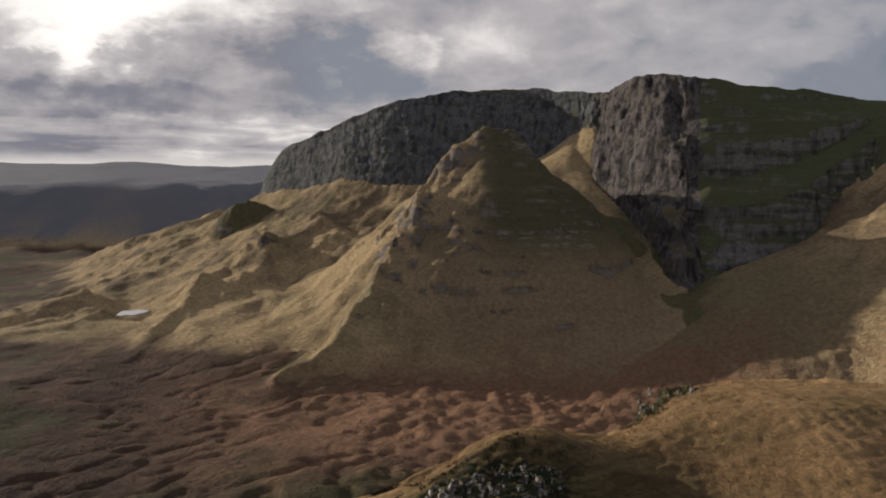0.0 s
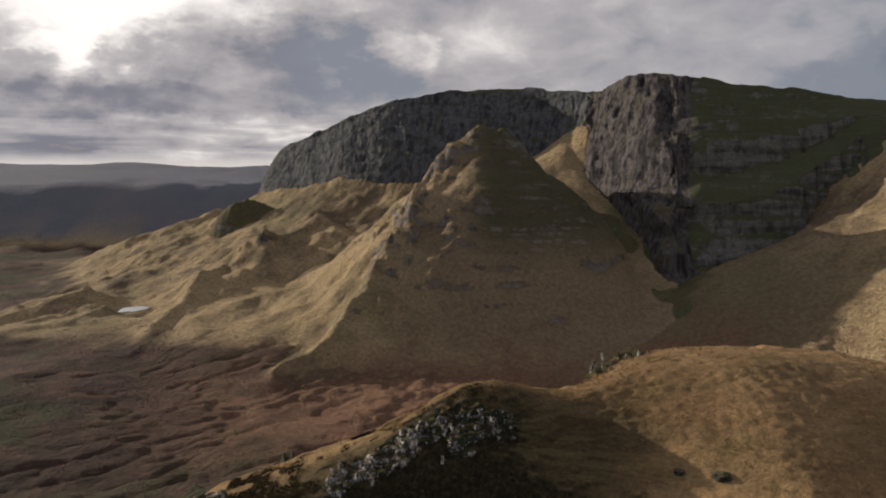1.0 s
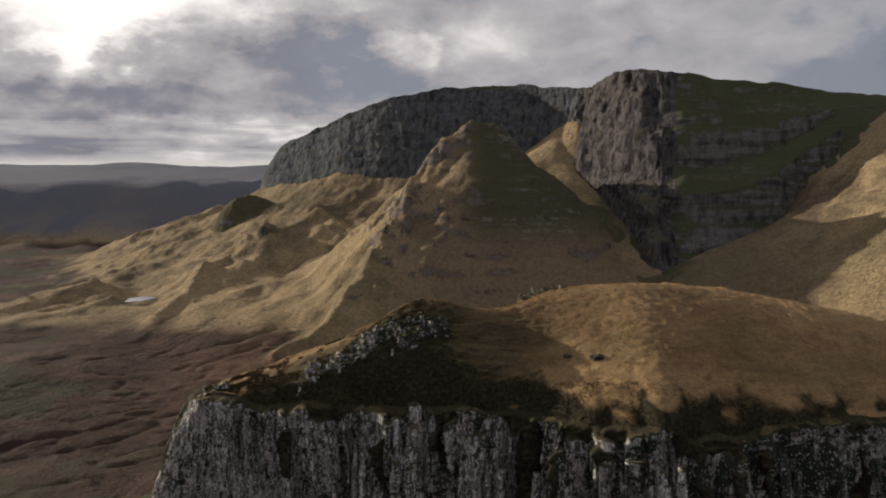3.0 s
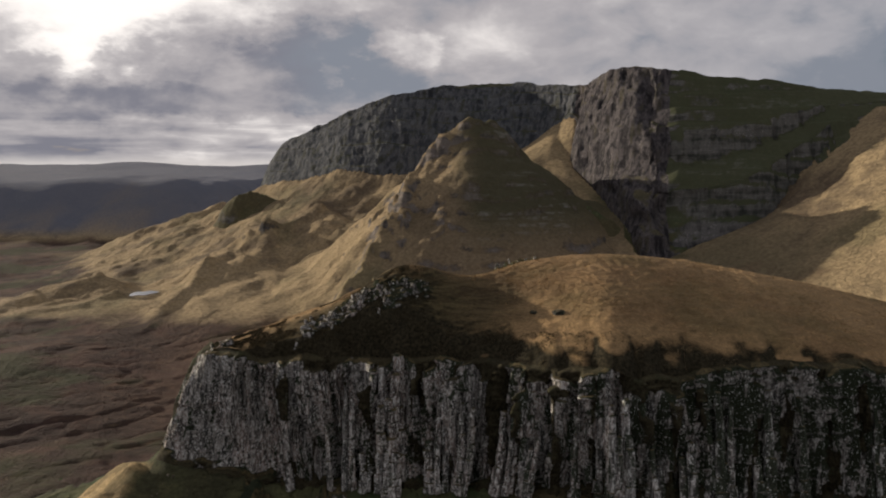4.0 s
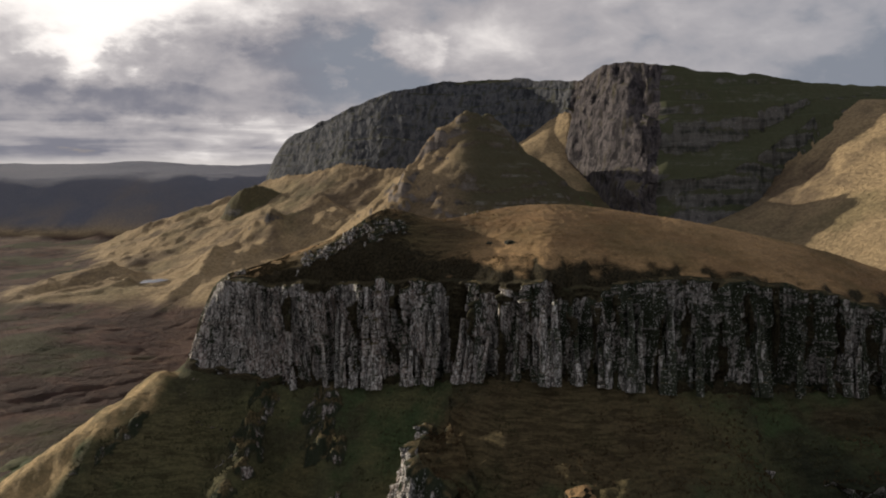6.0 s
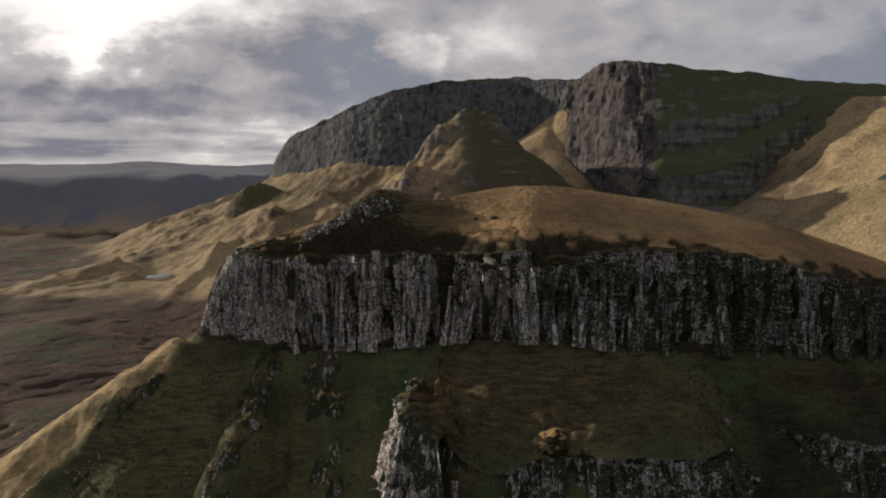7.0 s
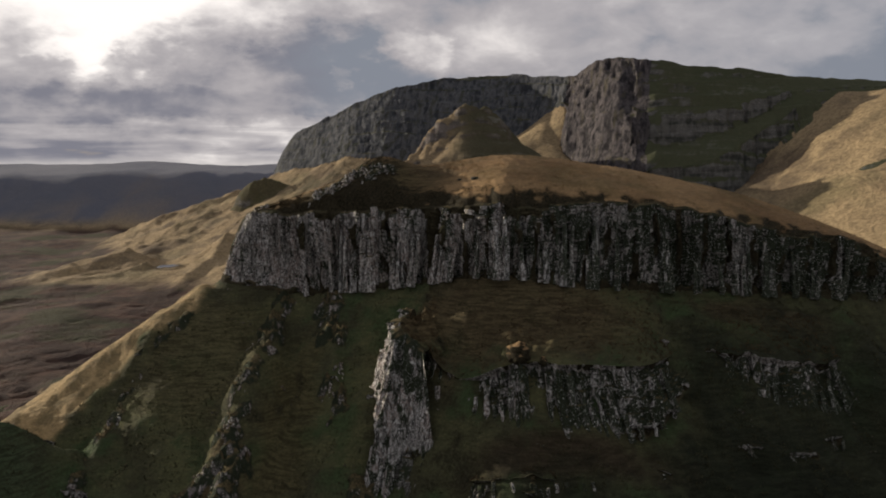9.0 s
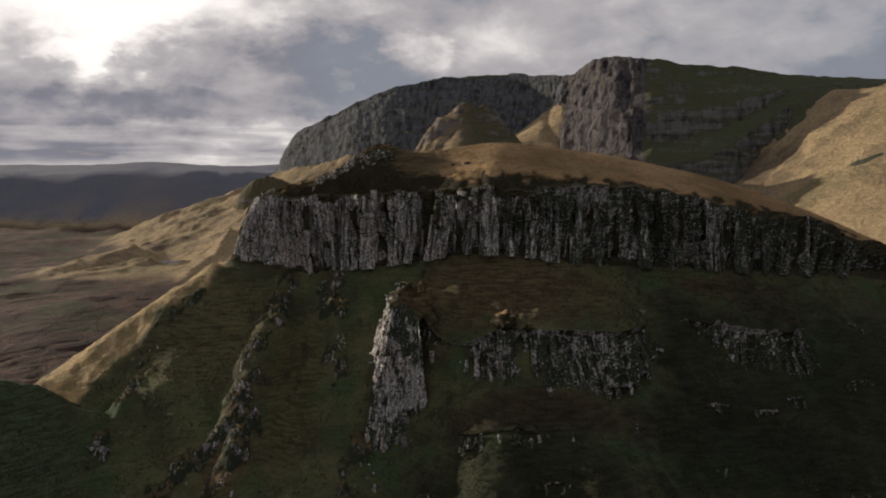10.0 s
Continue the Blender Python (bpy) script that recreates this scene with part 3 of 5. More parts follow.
def land(x, y):
    slip = smooth(x, -470, -330) * (1 - smooth(x, -120, -60)) * smooth(y, 500, 600)
    base = valley(x, y) + slip * (2 + 4 * fbm(x / 55, y / 70, 0, 3, 10)) + 3.0 * fbm(x / 70, y / 70, 0, 4, 11) + 0.4 * fbm(x / 9, y / 9, 0, 3, 12) + (0.35 + 1.9 * smooth(x, -90, -20)) * np.abs(fbm(x / 10, y / 7, 0, 3, 13)) * smooth(540 - y, 0, 60)
    # gentle fans of grass below the ridges, and peat channels across the moor
    base = base + 23 * smooth(y, 445, 640) * smooth(x, -262, -185) * (1 - smooth(x, 30, 130))
    base = base - 1.5 * smooth(1 - 3.2 * np.abs(fbm((x + 0.8 * y) / 60, (x - y) / 24, 0, 3, 18)), 0.2, 0.9) * smooth(560 - y, 0, 80)
    ring = np.vstack([foot_line, [(900, 900, 0), (600, 1900, 0), (-150, 1900, 0)]])
    within = inside(x, y, ring)
    apron = np.full(x.shape, -200.0)
    zone = (x > -620) & (x < 700) & (y > 270) & (y < 1250)
    if zone.any():
        ax, ay, ab = x[zone], y[zone], base[zone]
        high, close = np.full(ax.shape, -200.0), np.full(ax.shape, 1e6)
        for fx, fy, fz in foot_line:
            d = np.sqrt((ax - fx) ** 2 + (ay - fy) ** 2)
            rise = np.maximum(fz - ab, 1.0)
            high = np.maximum(high, ab + rise * np.exp(-(0.86 if fx < 122 else 1.5 if fx < 146 else 1.05) * d / rise) * (1 - smooth(d, 120, 280)))
            close = np.minimum(close, d)
        apron[zone] = high - 1.0 + 2.0 * fbm(ax / 26, ay / 26, 0, 3, 14) * smooth(close, 0, 30)
        low = nearest(x[zone & within], y[zone & within], foot_line)[1] - 3
        apron[zone & within] = low
    open_slope = hillside(x, y)
    up = np.maximum(np.maximum(base, apron), np.where(x > 120, open_slope * smooth(y, 150, 330) + base * (1 - smooth(y, 150, 330)), -99))
    zone = zone & (x < 40)
    hump = np.full(x.shape, -200.0)
    hump[zone] = slips(x[zone], y[zone])
    both = np.maximum(up, hump)
    soft = 5.5 * np.log(np.exp((up - both) / 5.5) + np.exp((hump - both) / 5.5)) + both - 1.5
    soft = soft + smooth(hump - base, 1, 12) * (1.9 * fbm(x / 24, y / 24, 0, 4, 73) + 1.1 * np.abs(fbm(x / 9, y / 9, 0, 3, 75)))
    for tx, ty, r, h in TORS:
        soft = soft + h * (1 - smooth(np.sqrt((x - tx) ** 2 + (y - ty) ** 2) * (1 + 0.3 * fbm(x / 7, y / 7, 0, 2, 74)), 0.15 * r, r))
    up = np.where(zone & ~within, soft, up)
    bowl = 1 - smooth(np.sqrt(((x + 266) / 10.5) ** 2 + ((y - 634) / 19) ** 2), 0.95, 2.0)
    up = up * (1 - bowl) - 9.9 * bowl
    # far moor, dark scarp and hills at the skyline
    scarp = smooth(y + 0.1 * x + 34 * fbm(x / 300, y / 300, 0, 3, 15), 1085, 1270) * smooth(-x, 260, 420)
    far = scarp * (98 + 7 * fbm(x / 260, y / 200, 0, 4, 16))
    hills = smooth(y, 2100, 3600) * (26 + 20 * fbm(x / 900 + 2.0, y / 900, 0, 4, 17))
    return np.where(within, up, up + far * (up < 40) + hills)


def spread(fine_lo, fine_hi, step, lo, hi, growth=1.06):
    core = np.arange(fine_lo, fine_hi + step, step)
    up, down = [core[-1]], [core[0]]
    g = step
    while up[-1] < hi:
        g = min(g * growth, 80)
        up.append(up[-1] + g)
    g = step
    while down[-1] > lo:
        g = min(g * growth, 80)
        down.append(down[-1] - g)
    return np.r_[down[::-1][:-1], core, up[1:]]


gx, gy = np.meshgrid(spread(-430, 430, 2.2, -4300, 3200), spread(230, 1000, 2.2, -900, 4850))
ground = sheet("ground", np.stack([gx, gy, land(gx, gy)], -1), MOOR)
tagged(ground, "rolling moor of gold grass and russet bracken", "moor", kind="structure")


# ---- the long escarpment and its buttress ----
def cliffs(step, rows, seed):
    """The whole cliff between rim and foot, with gullies, ribs and ledges: places u, and the grid of plateau and face."""
    u = even(RIM, step)
    top, low = rail(RIM, u), rail(FOOT, u)
    s = np.arange(len(u)) * step
    v = np.linspace(0, 1.04, rows)[:, None]
    bend = np.interp(u * (len(RIM) - 1), [0, 7, 8.5, 10, 12, 14, 17], [1.15, 1.1, 1.0, 1.5, 1.5, 1.3, 1.2])[None]
    p = top[None] * (1 - v[..., None]) + low[None] * v[..., None]
    at = (u * (len(RIM) - 1))[None]
    # beyond the prow the face is stepped: a crag at the rim, a green slope, a band of rock, a green slope, the lower cliff
    steps = np.interp(v + 0.025 * grain(at * 3.0, 0.5, 0, seed + 20), [0, 0.02, 0.40, 0.45, 0.74, 0.86, 1.04], [0, 0.02, 0.36, 0.52, 0.66, 0.98, 1.06])
    stepped = smooth(at, 10.7, 11.6) * (1 - smooth(at, 14.0, 15.0))
    p[..., 2] = top[None, :, 2] + (low[:, 2] - top[:, 2])[None] * (v**bend * (1 - stepped) + steps * stepped)
    out = normals(p)
    out *= np.sign((out * (low - top)[None]).sum(-1).mean())
    ss = np.broadcast_to(s[None], p.shape[:2])
    z = p[..., 2]
    calm = 1 - 0.82 * smooth((u * (len(RIM) - 1))[None], 10.6, 11.5)
    lee = 1 - 0.6 * (1 - smooth(at, 6.3, 7.2))
    ribs = lee * 4.5 * calm * fbm(ss / 62, z / 140, seed, 2, seed) + lee * 1.8 * grain(ss / 22, z / 70, seed, seed + 1) + lee * 1.6 * calm * fbm(ss / 15, z / 26, seed, 3, seed + 3)
    beds = (z + 5 * grain(ss / 60, z / 90, 0, seed + 4)) / 14.0
    frac = beds - np.floor(beds)
    ledge = 4.4 * (smooth(frac, 0.0, 0.2) * (1 - frac)) * (0.55 + 0.45 * grain(ss / 30, np.floor(beds), 0, seed + 5))
    torn = smooth(at, 6.8, 7.6) * (1 - smooth(at, 10.8, 11.4))
    rough = lee * calm * (1.1 * (1 - torn) * fbm(ss / 4, z / 5, seed, 3, seed + 6) + torn * (2.2 * np.abs(fbm((ss + 0.35 * z) / 9, z / 26, seed, 3, seed + 6)) + 1.2 * fbm(ss / 2.6, z / 9, seed, 3, seed + 22)))
    fade = smooth(v, 0.0, 0.10) * (1 - 0.7 * smooth(v, 0.9, 1.0))
    bare = smooth(at, 6.6, 7.4) * (1 - smooth(at, 10.6, 11.6))
    tall = columnar(ss, z, top[None, :, 2] + 20, seed + 9, 5.5) - 2.0
    ledge = ledge * (1 - 0.65 * (1 - smooth(at, 6.3, 7.2))) * (1 - 0.8 * bare) * (1 - 0.1 * smooth(at, 10.8, 11.8))
    shoulder = (15.0 + 6.0 * fbm(ss / 16, z / 16, 0, 3, seed + 21)) * np.exp(-(((at - 11.15) / 0.5) ** 2)) * smooth(v, 0.20, 0.36) * (1 - smooth(v, 0.72, 0.92))
    torn_edge = 9.0 * fbm(ss / 26, z / 34, 0, 3, seed + 23) * smooth(at, 9.6, 10.4) * (1 - smooth(at, 11.4, 12.2))
    p = p + out * ((shoulder + torn_edge + ribs + ledge + rough + tall * (0.07 + 0.14 * bare + 0.5 * smooth(at, 10.8, 11.8) * (smooth(v, 0.70, 0.76) + smooth(v, 0.38, 0.42) * (1 - smooth(v, 0.46, 0.5)))) * smooth(v, 0.04, 0.25)) * fade)[..., None]
    p[..., 2] += 1.6 * fbm(ss / 14, 0, 0, 3, seed + 8) * (1 - smooth(v, 0, 0.08))
    inward = top - low
    inward = inward[:, :2] / np.linalg.norm(inward[:, :2], axis=1, keepdims=True)
    w = np.linspace(1, 0, 9)[:, None] ** 1.5
    back = np.repeat(p[:1], 9, 0)
    back[..., :2] += 50 * w[..., None] * inward[None]
    back[..., 2] += -10 * w - 2 * np.sqrt(w)
    sunk = np.stack([p[-1] - np.array([0, 0, k]) for k in (5.0, 12.0)])
    return u * (len(RIM) - 1), back, np.concatenate([p, sunk])


def stretch_of(name, first, last, parent, label="", mat=CRAG_FACE):
    a, b = np.searchsorted(cliff_at, first), np.searchsorted(cliff_at, last) + 1
    sheet("clifftop_turf", cliff_back[:, a:b], SLOPE, parent, None, "grass along the clifftop")
    sheet(name, cliff_face[:, a:b], mat, parent, None, label)


cliff_at, cliff_back, cliff_face = cliffs(1.25, 120, 31)
escarpment = tagged(new("escarpment"), "long dark basalt escarpment above grass aprons", "cliff")
stretch_of("cliff_nose", 0, 3, escarpment)
stretch_of("cliff_face", 3, 7, escarpment)
buttress = tagged(new("mountain_buttress"), "tall prow of banded basalt with a mossy shaded face", "mountain")
stretch_of("prow_face", 7, 11.4, buttress, "bare pinkish-grey rock face", PROW_FACE)
stretch_of("mossy_face", 11.4, 17, buttress, "green ledged face in shade", MOSSY_FACE)


# ---- free-standing hills and landslip ridges ----
def hill(name, lines, box, step, foot, slope, mat, label, category, crest=0.0, ledges=0.0, seed=0, bumps=0.9, tail=0.68, crags=(), round_off=4.0, join=5.0, knobs=()):
    x, y = np.meshgrid(np.arange(box[0], box[1], step), np.arange(box[2], box[3], step))
    wx, wy = x + 6 * fbm(x / 25, y / 25, 0, 2, seed), y + 6 * fbm(x / 25, y / 25, 9, 2, seed + 1)
    z = ridges(wx, wy, lines, foot, slope, crest, tail, round_off, join)
    high = smooth(z - foot, 4, 40)
    z = z + bumps * high * fbm(x / 22, y / 22, 0, 4, seed + 2) + 0.5 * bumps * high * fbm(x / 5, y / 5, 0, 3, seed + 3)
    for line, size, reach in crags:
        d, _, _ = nearest(x, y, rail(line, even(line, 4.0)))
        z = z + size * (1 - smooth(d, 0.3 * reach, reach)) * (1.2 * np.abs(fbm(x / 15, y / 15, 0, 3, seed + 5)) + 0.2 * np.abs(grain(x / 5, y / 5, 0, seed + 6)) - 0.25)
    for kx, ky, r, h in knobs:
        d = np.sqrt((wx - kx) ** 2 + (wy - ky) ** 2) * (1 + 0.35 * fbm(x / 6, y / 6, 0, 2, seed + 8))
        z = z + 0.8 * h * (1 - smooth(d, 0.3 * r, r))
    if ledges:
        sunny = smooth(x - (box[0] + box[1]) / 2, -60, 10)
        z = terraced(z, 12.0, ledges * high * sunny * (1 + fbm(x / 30, y / 30, 0, 2, seed + 7)), 3 * fbm(x / 40, y / 40, 0, 2, seed + 4))
    g = land(x, y)
    both = np.maximum(z, g)
    flare = 8.0 if slope < 1.3 else 1.2
    c = z > g - 2.5 * flare
    z = flare * np.log(np.exp((z - both) / flare) + np.exp((g - both) / flare)) + both - 0.11 * flare
    keep = c[:-1, :-1] | c[1:, :-1] | c[:-1, 1:] | c[1:, 1:]
    thing = tagged(new(name), label, category)
    sheet("slope", np.stack([x, y, z], -1), mat, thing, keep)
    return thing


WEST = [(31, 655, 141), (5, 650, 129), (-9, 640, 112), (-24, 625, 89), (-31, 610, 74), (-49, 560, 45), (-62, 532, 22), (-82, 500, -1), (-102, 474, -15), (-118, 452, -26)]
KNOBS = [(-23, 630, 9, 6), (-55, 612, 9, 8), (-33, 603, 10, 6), (-46, 585, 9, 6), (-32, 580, 10, 6), (-61, 572, 9, 6), (-49, 575, 8, 5), (-34, 572, 12, 6),
         (-5, 588, 6, 5), (-5, 575, 7, 6), (-3, 560, 7, 6), (-21, 640, 8, 4), (2, 645, 9, 2.5), (25, 652, 9, 2)]
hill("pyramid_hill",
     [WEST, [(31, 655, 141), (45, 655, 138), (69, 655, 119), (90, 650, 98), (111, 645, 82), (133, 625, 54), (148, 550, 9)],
      # unseen back ridge, raised so that its shadow covers the valley's lower slope
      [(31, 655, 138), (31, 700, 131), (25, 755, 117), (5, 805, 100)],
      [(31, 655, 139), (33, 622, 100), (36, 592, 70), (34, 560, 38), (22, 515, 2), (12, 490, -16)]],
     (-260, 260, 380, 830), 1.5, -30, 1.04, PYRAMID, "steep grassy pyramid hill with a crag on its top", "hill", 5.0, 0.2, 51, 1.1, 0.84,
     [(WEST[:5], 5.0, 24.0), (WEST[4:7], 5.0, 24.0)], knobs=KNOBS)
hill("rock_knoll", [[(-252, 868, 61), (-242, 864, 71), (-224, 862, 73), (-207, 860, 65)]],
     (-320, -140, 800, 940), 1.4, 5, 1.9, MOSSY_FACE, "dark rocky knoll on the grass slope", "knoll", 1.0, 0, 71, 1.8, 0.9, round_off=9.0)
hill("rock_knoll", [[(150, 575, 14), (158, 560, 12), (164, 545, 6)]], (130, 190, 520, 600), 1.0, -8, 0.9, MOSSY_FACE, "dark scrubby mound on the valley floor", "knoll", 1.0, 0, 96, 2.0, 0.9)
hill("rock_knoll", [[(124, 646, 66), (132, 640, 66), (140, 632, 58)]], (100, 165, 605, 670), 1.0, 10, 1.5, MOSSY_FACE, "dark mossy rock step beside the pyramid hill", "knoll", 2.0, 0, 97, 1.4, 0.9)
hill("rock_knoll", [[(344, 546, 107), (354, 539, 112), (366, 532, 112)]], (320, 390, 500, 575), 1.0, 10, 1.6, CRAG_FACE, "small crag on the open hillside", "knoll", 2.0, 0, 98, 1.6, 0.9)
hill("rock_knoll", [[(330, 492, 84), (342, 486, 89), (356, 478, 88)]], (305, 385, 445, 520), 1.0, 10, 1.6, CRAG_FACE, "small crag on the open hillside", "knoll", 2.0, 0, 99, 1.6, 0.9)

pool = bmesh.new()
for k in range(28):
    a = k / 28 * 2 * math.pi
    r = 1 + 0.25 * math.sin(2 * a + 1) + 0.12 * math.sin(5 * a)
    pool.verts.new((-266 + 8.5 * r * math.cos(a), 634 + 15 * r * math.sin(a), -9.5))
pool.faces.new(pool.verts)
water, wn = material("pool_water")
ripple = wn.noise(wn.node("TexCoord").outputs["Object"], 0.8, 3.0)
finish(wn, (0.02, 0.025, 0.03), 0.06, ripple, 0.05, 0.3, 0.5)
me = bpy.data.meshes.new("pool")
pool.to_mesh(me)
me.materials.append(water)
tagged(new("pool", me), "small pale mountain pool among the mounds", "pool", kind="structure")


# ---- the near crag ----
FRONT = [(-36.8, 110.5, 71.2), (-34.6, 108.6, 72.3), (-27, 106, 72.6), (-18, 104.5, 73.2), (-7, 103, 73.6), (2, 100, 74), (10, 95.5, 74), (16, 91.5, 74.3),
         (23, 88.5, 75.5), (30, 90, 74.8), (39, 91, 75), (52, 93, 73.9), (65, 95, 72), (80, 98, 69.5), (103, 103, 65), (120, 105, 58.8), (150, 108, 47)]
BACK = [(-36.2, 112, 71.5), (-34.4, 113.5, 73), (-27, 113.8, 75.5), (-15, 114.5, 80), (-6, 116, 84), (5, 121, 82), (14, 132, 82.5), (19, 135, 83),
        (25, 136, 83.5), (34, 136.5, 83.5), (45, 136, 83), (56, 135, 81), (68, 134, 78.5), (85, 130, 72.5), (105, 126, 66.5), (122, 122, 59), (150, 118, 47)]
LOW = [(-43.5, 110, 57), (-41.5, 106.2, 56), (-25, 103.2, 53.7), (-17, 101.5, 54.5), (-7.7, 98.5, 55.6), (1, 95.5, 57), (7.4, 92, 58.2), (15, 87.5, 60),
       (22.7, 85.2, 60.4), (30, 85.5, 59.5), (38, 87, 58.2), (52, 89.5, 57), (65, 92, 56.2), (80, 94.5, 55), (100, 98.5, 53.5), (118, 101.5, 51.8), (150, 104, 42)]
CREST = [71.7, 73.0, 75.4, 79.4, 85.0, 83.0, 84.2, 85.0, 85.5, 85.2, 83.8, 82.0, 79.5, 75.6, 68.2, 60.6, 47.3]

# buttresses of the wall: place along x, half width, how far each stands out
RIBS = [(-34.5, 3.2, 0.5), (-31.5, 4.0, 0.8), (-27, 3.4, 0.9), (-21.6, 1.5, -0.2), (-16.8, 2.6, 1.7), (-12.0, 2.0, 1.0), (-6.4, 2.0, 2.6), (0.0, 1.9, 1.2), (4.8, 2.1, 1.7),
        (10.4, 1.9, 1.0), (13.6, 1.8, 1.5), (17.4, 1.6, 0.4), (22.0, 2.3, 3.5), (26.2, 1.5, 1.0), (30.0, 1.5, 1.1), (36.0, 3.2, 1.3), (41.6, 1.7, 1.0), (46.8, 2.1, 1.6),
        (51.6, 1.6, 0.8), (57.0, 2.1, 1.4), (62.6, 2.4, 1.6), (68.0, 1.9, 1.1), (73.5, 2.3, 1.3), (79.5, 2.0, 1.2), (86, 2.6, 1.4), (93, 2.2, 1.2), (101, 3.0, 1.4), (110, 2.6, 1.0)]

def rib_line(s, ribs):
    """Buttresses and recesses along a wall, in metres out from its plane."""
    out = np.full(np.shape(s), -1.6)
    for at, half, far in ribs:
        out = np.maximum(out, (far + 1.6) * np.clip(1 - ((s - at) / half) ** 2, 0, 1) ** 0.6 - 1.6)
    return out


# the wall's head is uneven: it rises and falls, and steps back and forth
uneven = np.linspace(0, 1, 193)
HEAD, BASE = rail(FRONT, uneven), rail(LOW, uneven)
sway = smooth(HEAD[:, 0], -35, -28)
bulge = rib_line(HEAD[:, 0], RIBS)
HEAD[:, 2] += sway * (1.6 * grain(HEAD[:, 0] / 8.5, 0.5, 0, 230) + 0.9 * grain(HEAD[:, 0] / 3.4, 2.5, 0, 231) + 0.1 * bulge)
HEAD[:, 1] += sway * (1.1 * grain(HEAD[:, 0] / 7.0, 4.5, 0, 232) - 0.28 * bulge)
BROW_LINE = rail(FRONT, uneven)
FRONT, LOW = HEAD.tolist(), BASE.tolist()

crag = tagged(new("crag"), "grass-topped crag with a wall of basalt columns", "crag")
u = even(FRONT, 0.4)
front, back, low = rail(FRONT, u), rail(BACK, u), rail(LOW, u)


def cap_at(u, v):
    """A place on the turf cap: u along the crag, v from its front edge to its back."""
    a, b = rail(FRONT, u), rail(BACK, u)
    even_line = rail(BROW_LINE, u)
    a = even_line + (a - even_line) * np.exp(-v / 0.09)[..., None]
    p = a * (1 - v[..., None]) + b * v[..., None]
    top = rail([(0, 0, c) for c in CREST], np.atleast_1d(u))[:, 2].reshape(np.shape(u))
    t = np.clip(v / 0.64, 0, 1)
    rise = 0.30 * (1 - np.exp(-t / 0.11)) + 0.70 * (0.6 * t + 0.4 * (1 - (1 - t) ** 1.5))
    fall = np.cos(np.clip((v - 0.64) / 0.36, 0, 1) * math.pi / 2)
    p[..., 2] = np.where(v < 0.64, a[..., 2] + (top - a[..., 2]) * rise, b[..., 2] + (top - b[..., 2]) * fall)
    return p


def blocky(x, y, z, size, seed):
    """Broken rock: tilted blocks with sharp edges, about -1 to 1."""
    qx, qy, qz = (x + 0.5 * size * grain(x / size, y / size, z / size, seed)) / size, (y + 0.5 * size * grain(y / size, z / size, x / size, seed + 1)) / size, z / (1.6 * size)
    cells = [np.floor(q).astype(np.int64) for q in (qx, qy, qz)]
    tilt = (qx - cells[0] - 0.5) * hashed(cells[0], cells[1], cells[2] + 7, seed)
    return hashed(cells[0], cells[1], cells[2], seed) + 0.7 * tilt


v = np.linspace(0, 1, 120)[:, None]
p = np.stack([cap_at(u, np.full(len(u), k)) for k in v[:, 0]])
edge = np.minimum(v, 1 - v)
p[..., 2] += smooth(edge, 0, 0.12) * (0.12 * fbm(p[..., 0] / 9, p[..., 1] / 9, 0, 2, 101) + 0.12 * fbm(p[..., 0] / 0.9, p[..., 1] / 0.7, 0, 2, 102))
p[..., 2] += 0.4 * fbm(p[..., 0] / 3, p[..., 1] / 3, 0, 2, 103) * smooth(edge, 0, 0.02) * (1 - smooth(edge, 0.02, 0.1))
# bare rock along the crest of the knob and down its face
bone = 1e3
for line, reach in (([(-8, 108.6, 0), (-12, 108.8, 0), (-16, 108.2, 0), (-20, 107.4, 0)], 1.7), ([(-3, 108.6, 0), (-8, 107.4, 0)], 1.6),
                    ([(7.5, 124.0, 0), (11, 127.5, 0), (14.5, 131.0, 0), (18, 133, 0)], 1.7), ([(-33, 109.4, 0), (-38.5, 110.5, 0)], 0.8)):
    near, _, _ = nearest(p[..., 0], p[..., 1], np.array(line, float))
    bone = np.minimum(bone, near / reach)
bone = bone + 0.55 * fbm(p[..., 0] / 2.2, p[..., 1] / 2.2, p[..., 2] / 2.2, 3, 106)
bone = (1 - smooth(bone, 0.55, 1.15)) * smooth(edge, 0, 0.02)
up = normals(p)
up *= np.sign(up[..., 2].mean())
p += up * (bone * (0.25 + 0.5 * blocky(p[..., 0], p[..., 1], p[..., 2], 1.1, 108) + 0.25 * blocky(p[..., 0], p[..., 1], p[..., 2], 0.5, 109)))[..., None]
CAP = p.reshape(-1, 3).copy()
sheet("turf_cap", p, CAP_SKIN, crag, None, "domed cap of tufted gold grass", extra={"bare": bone})


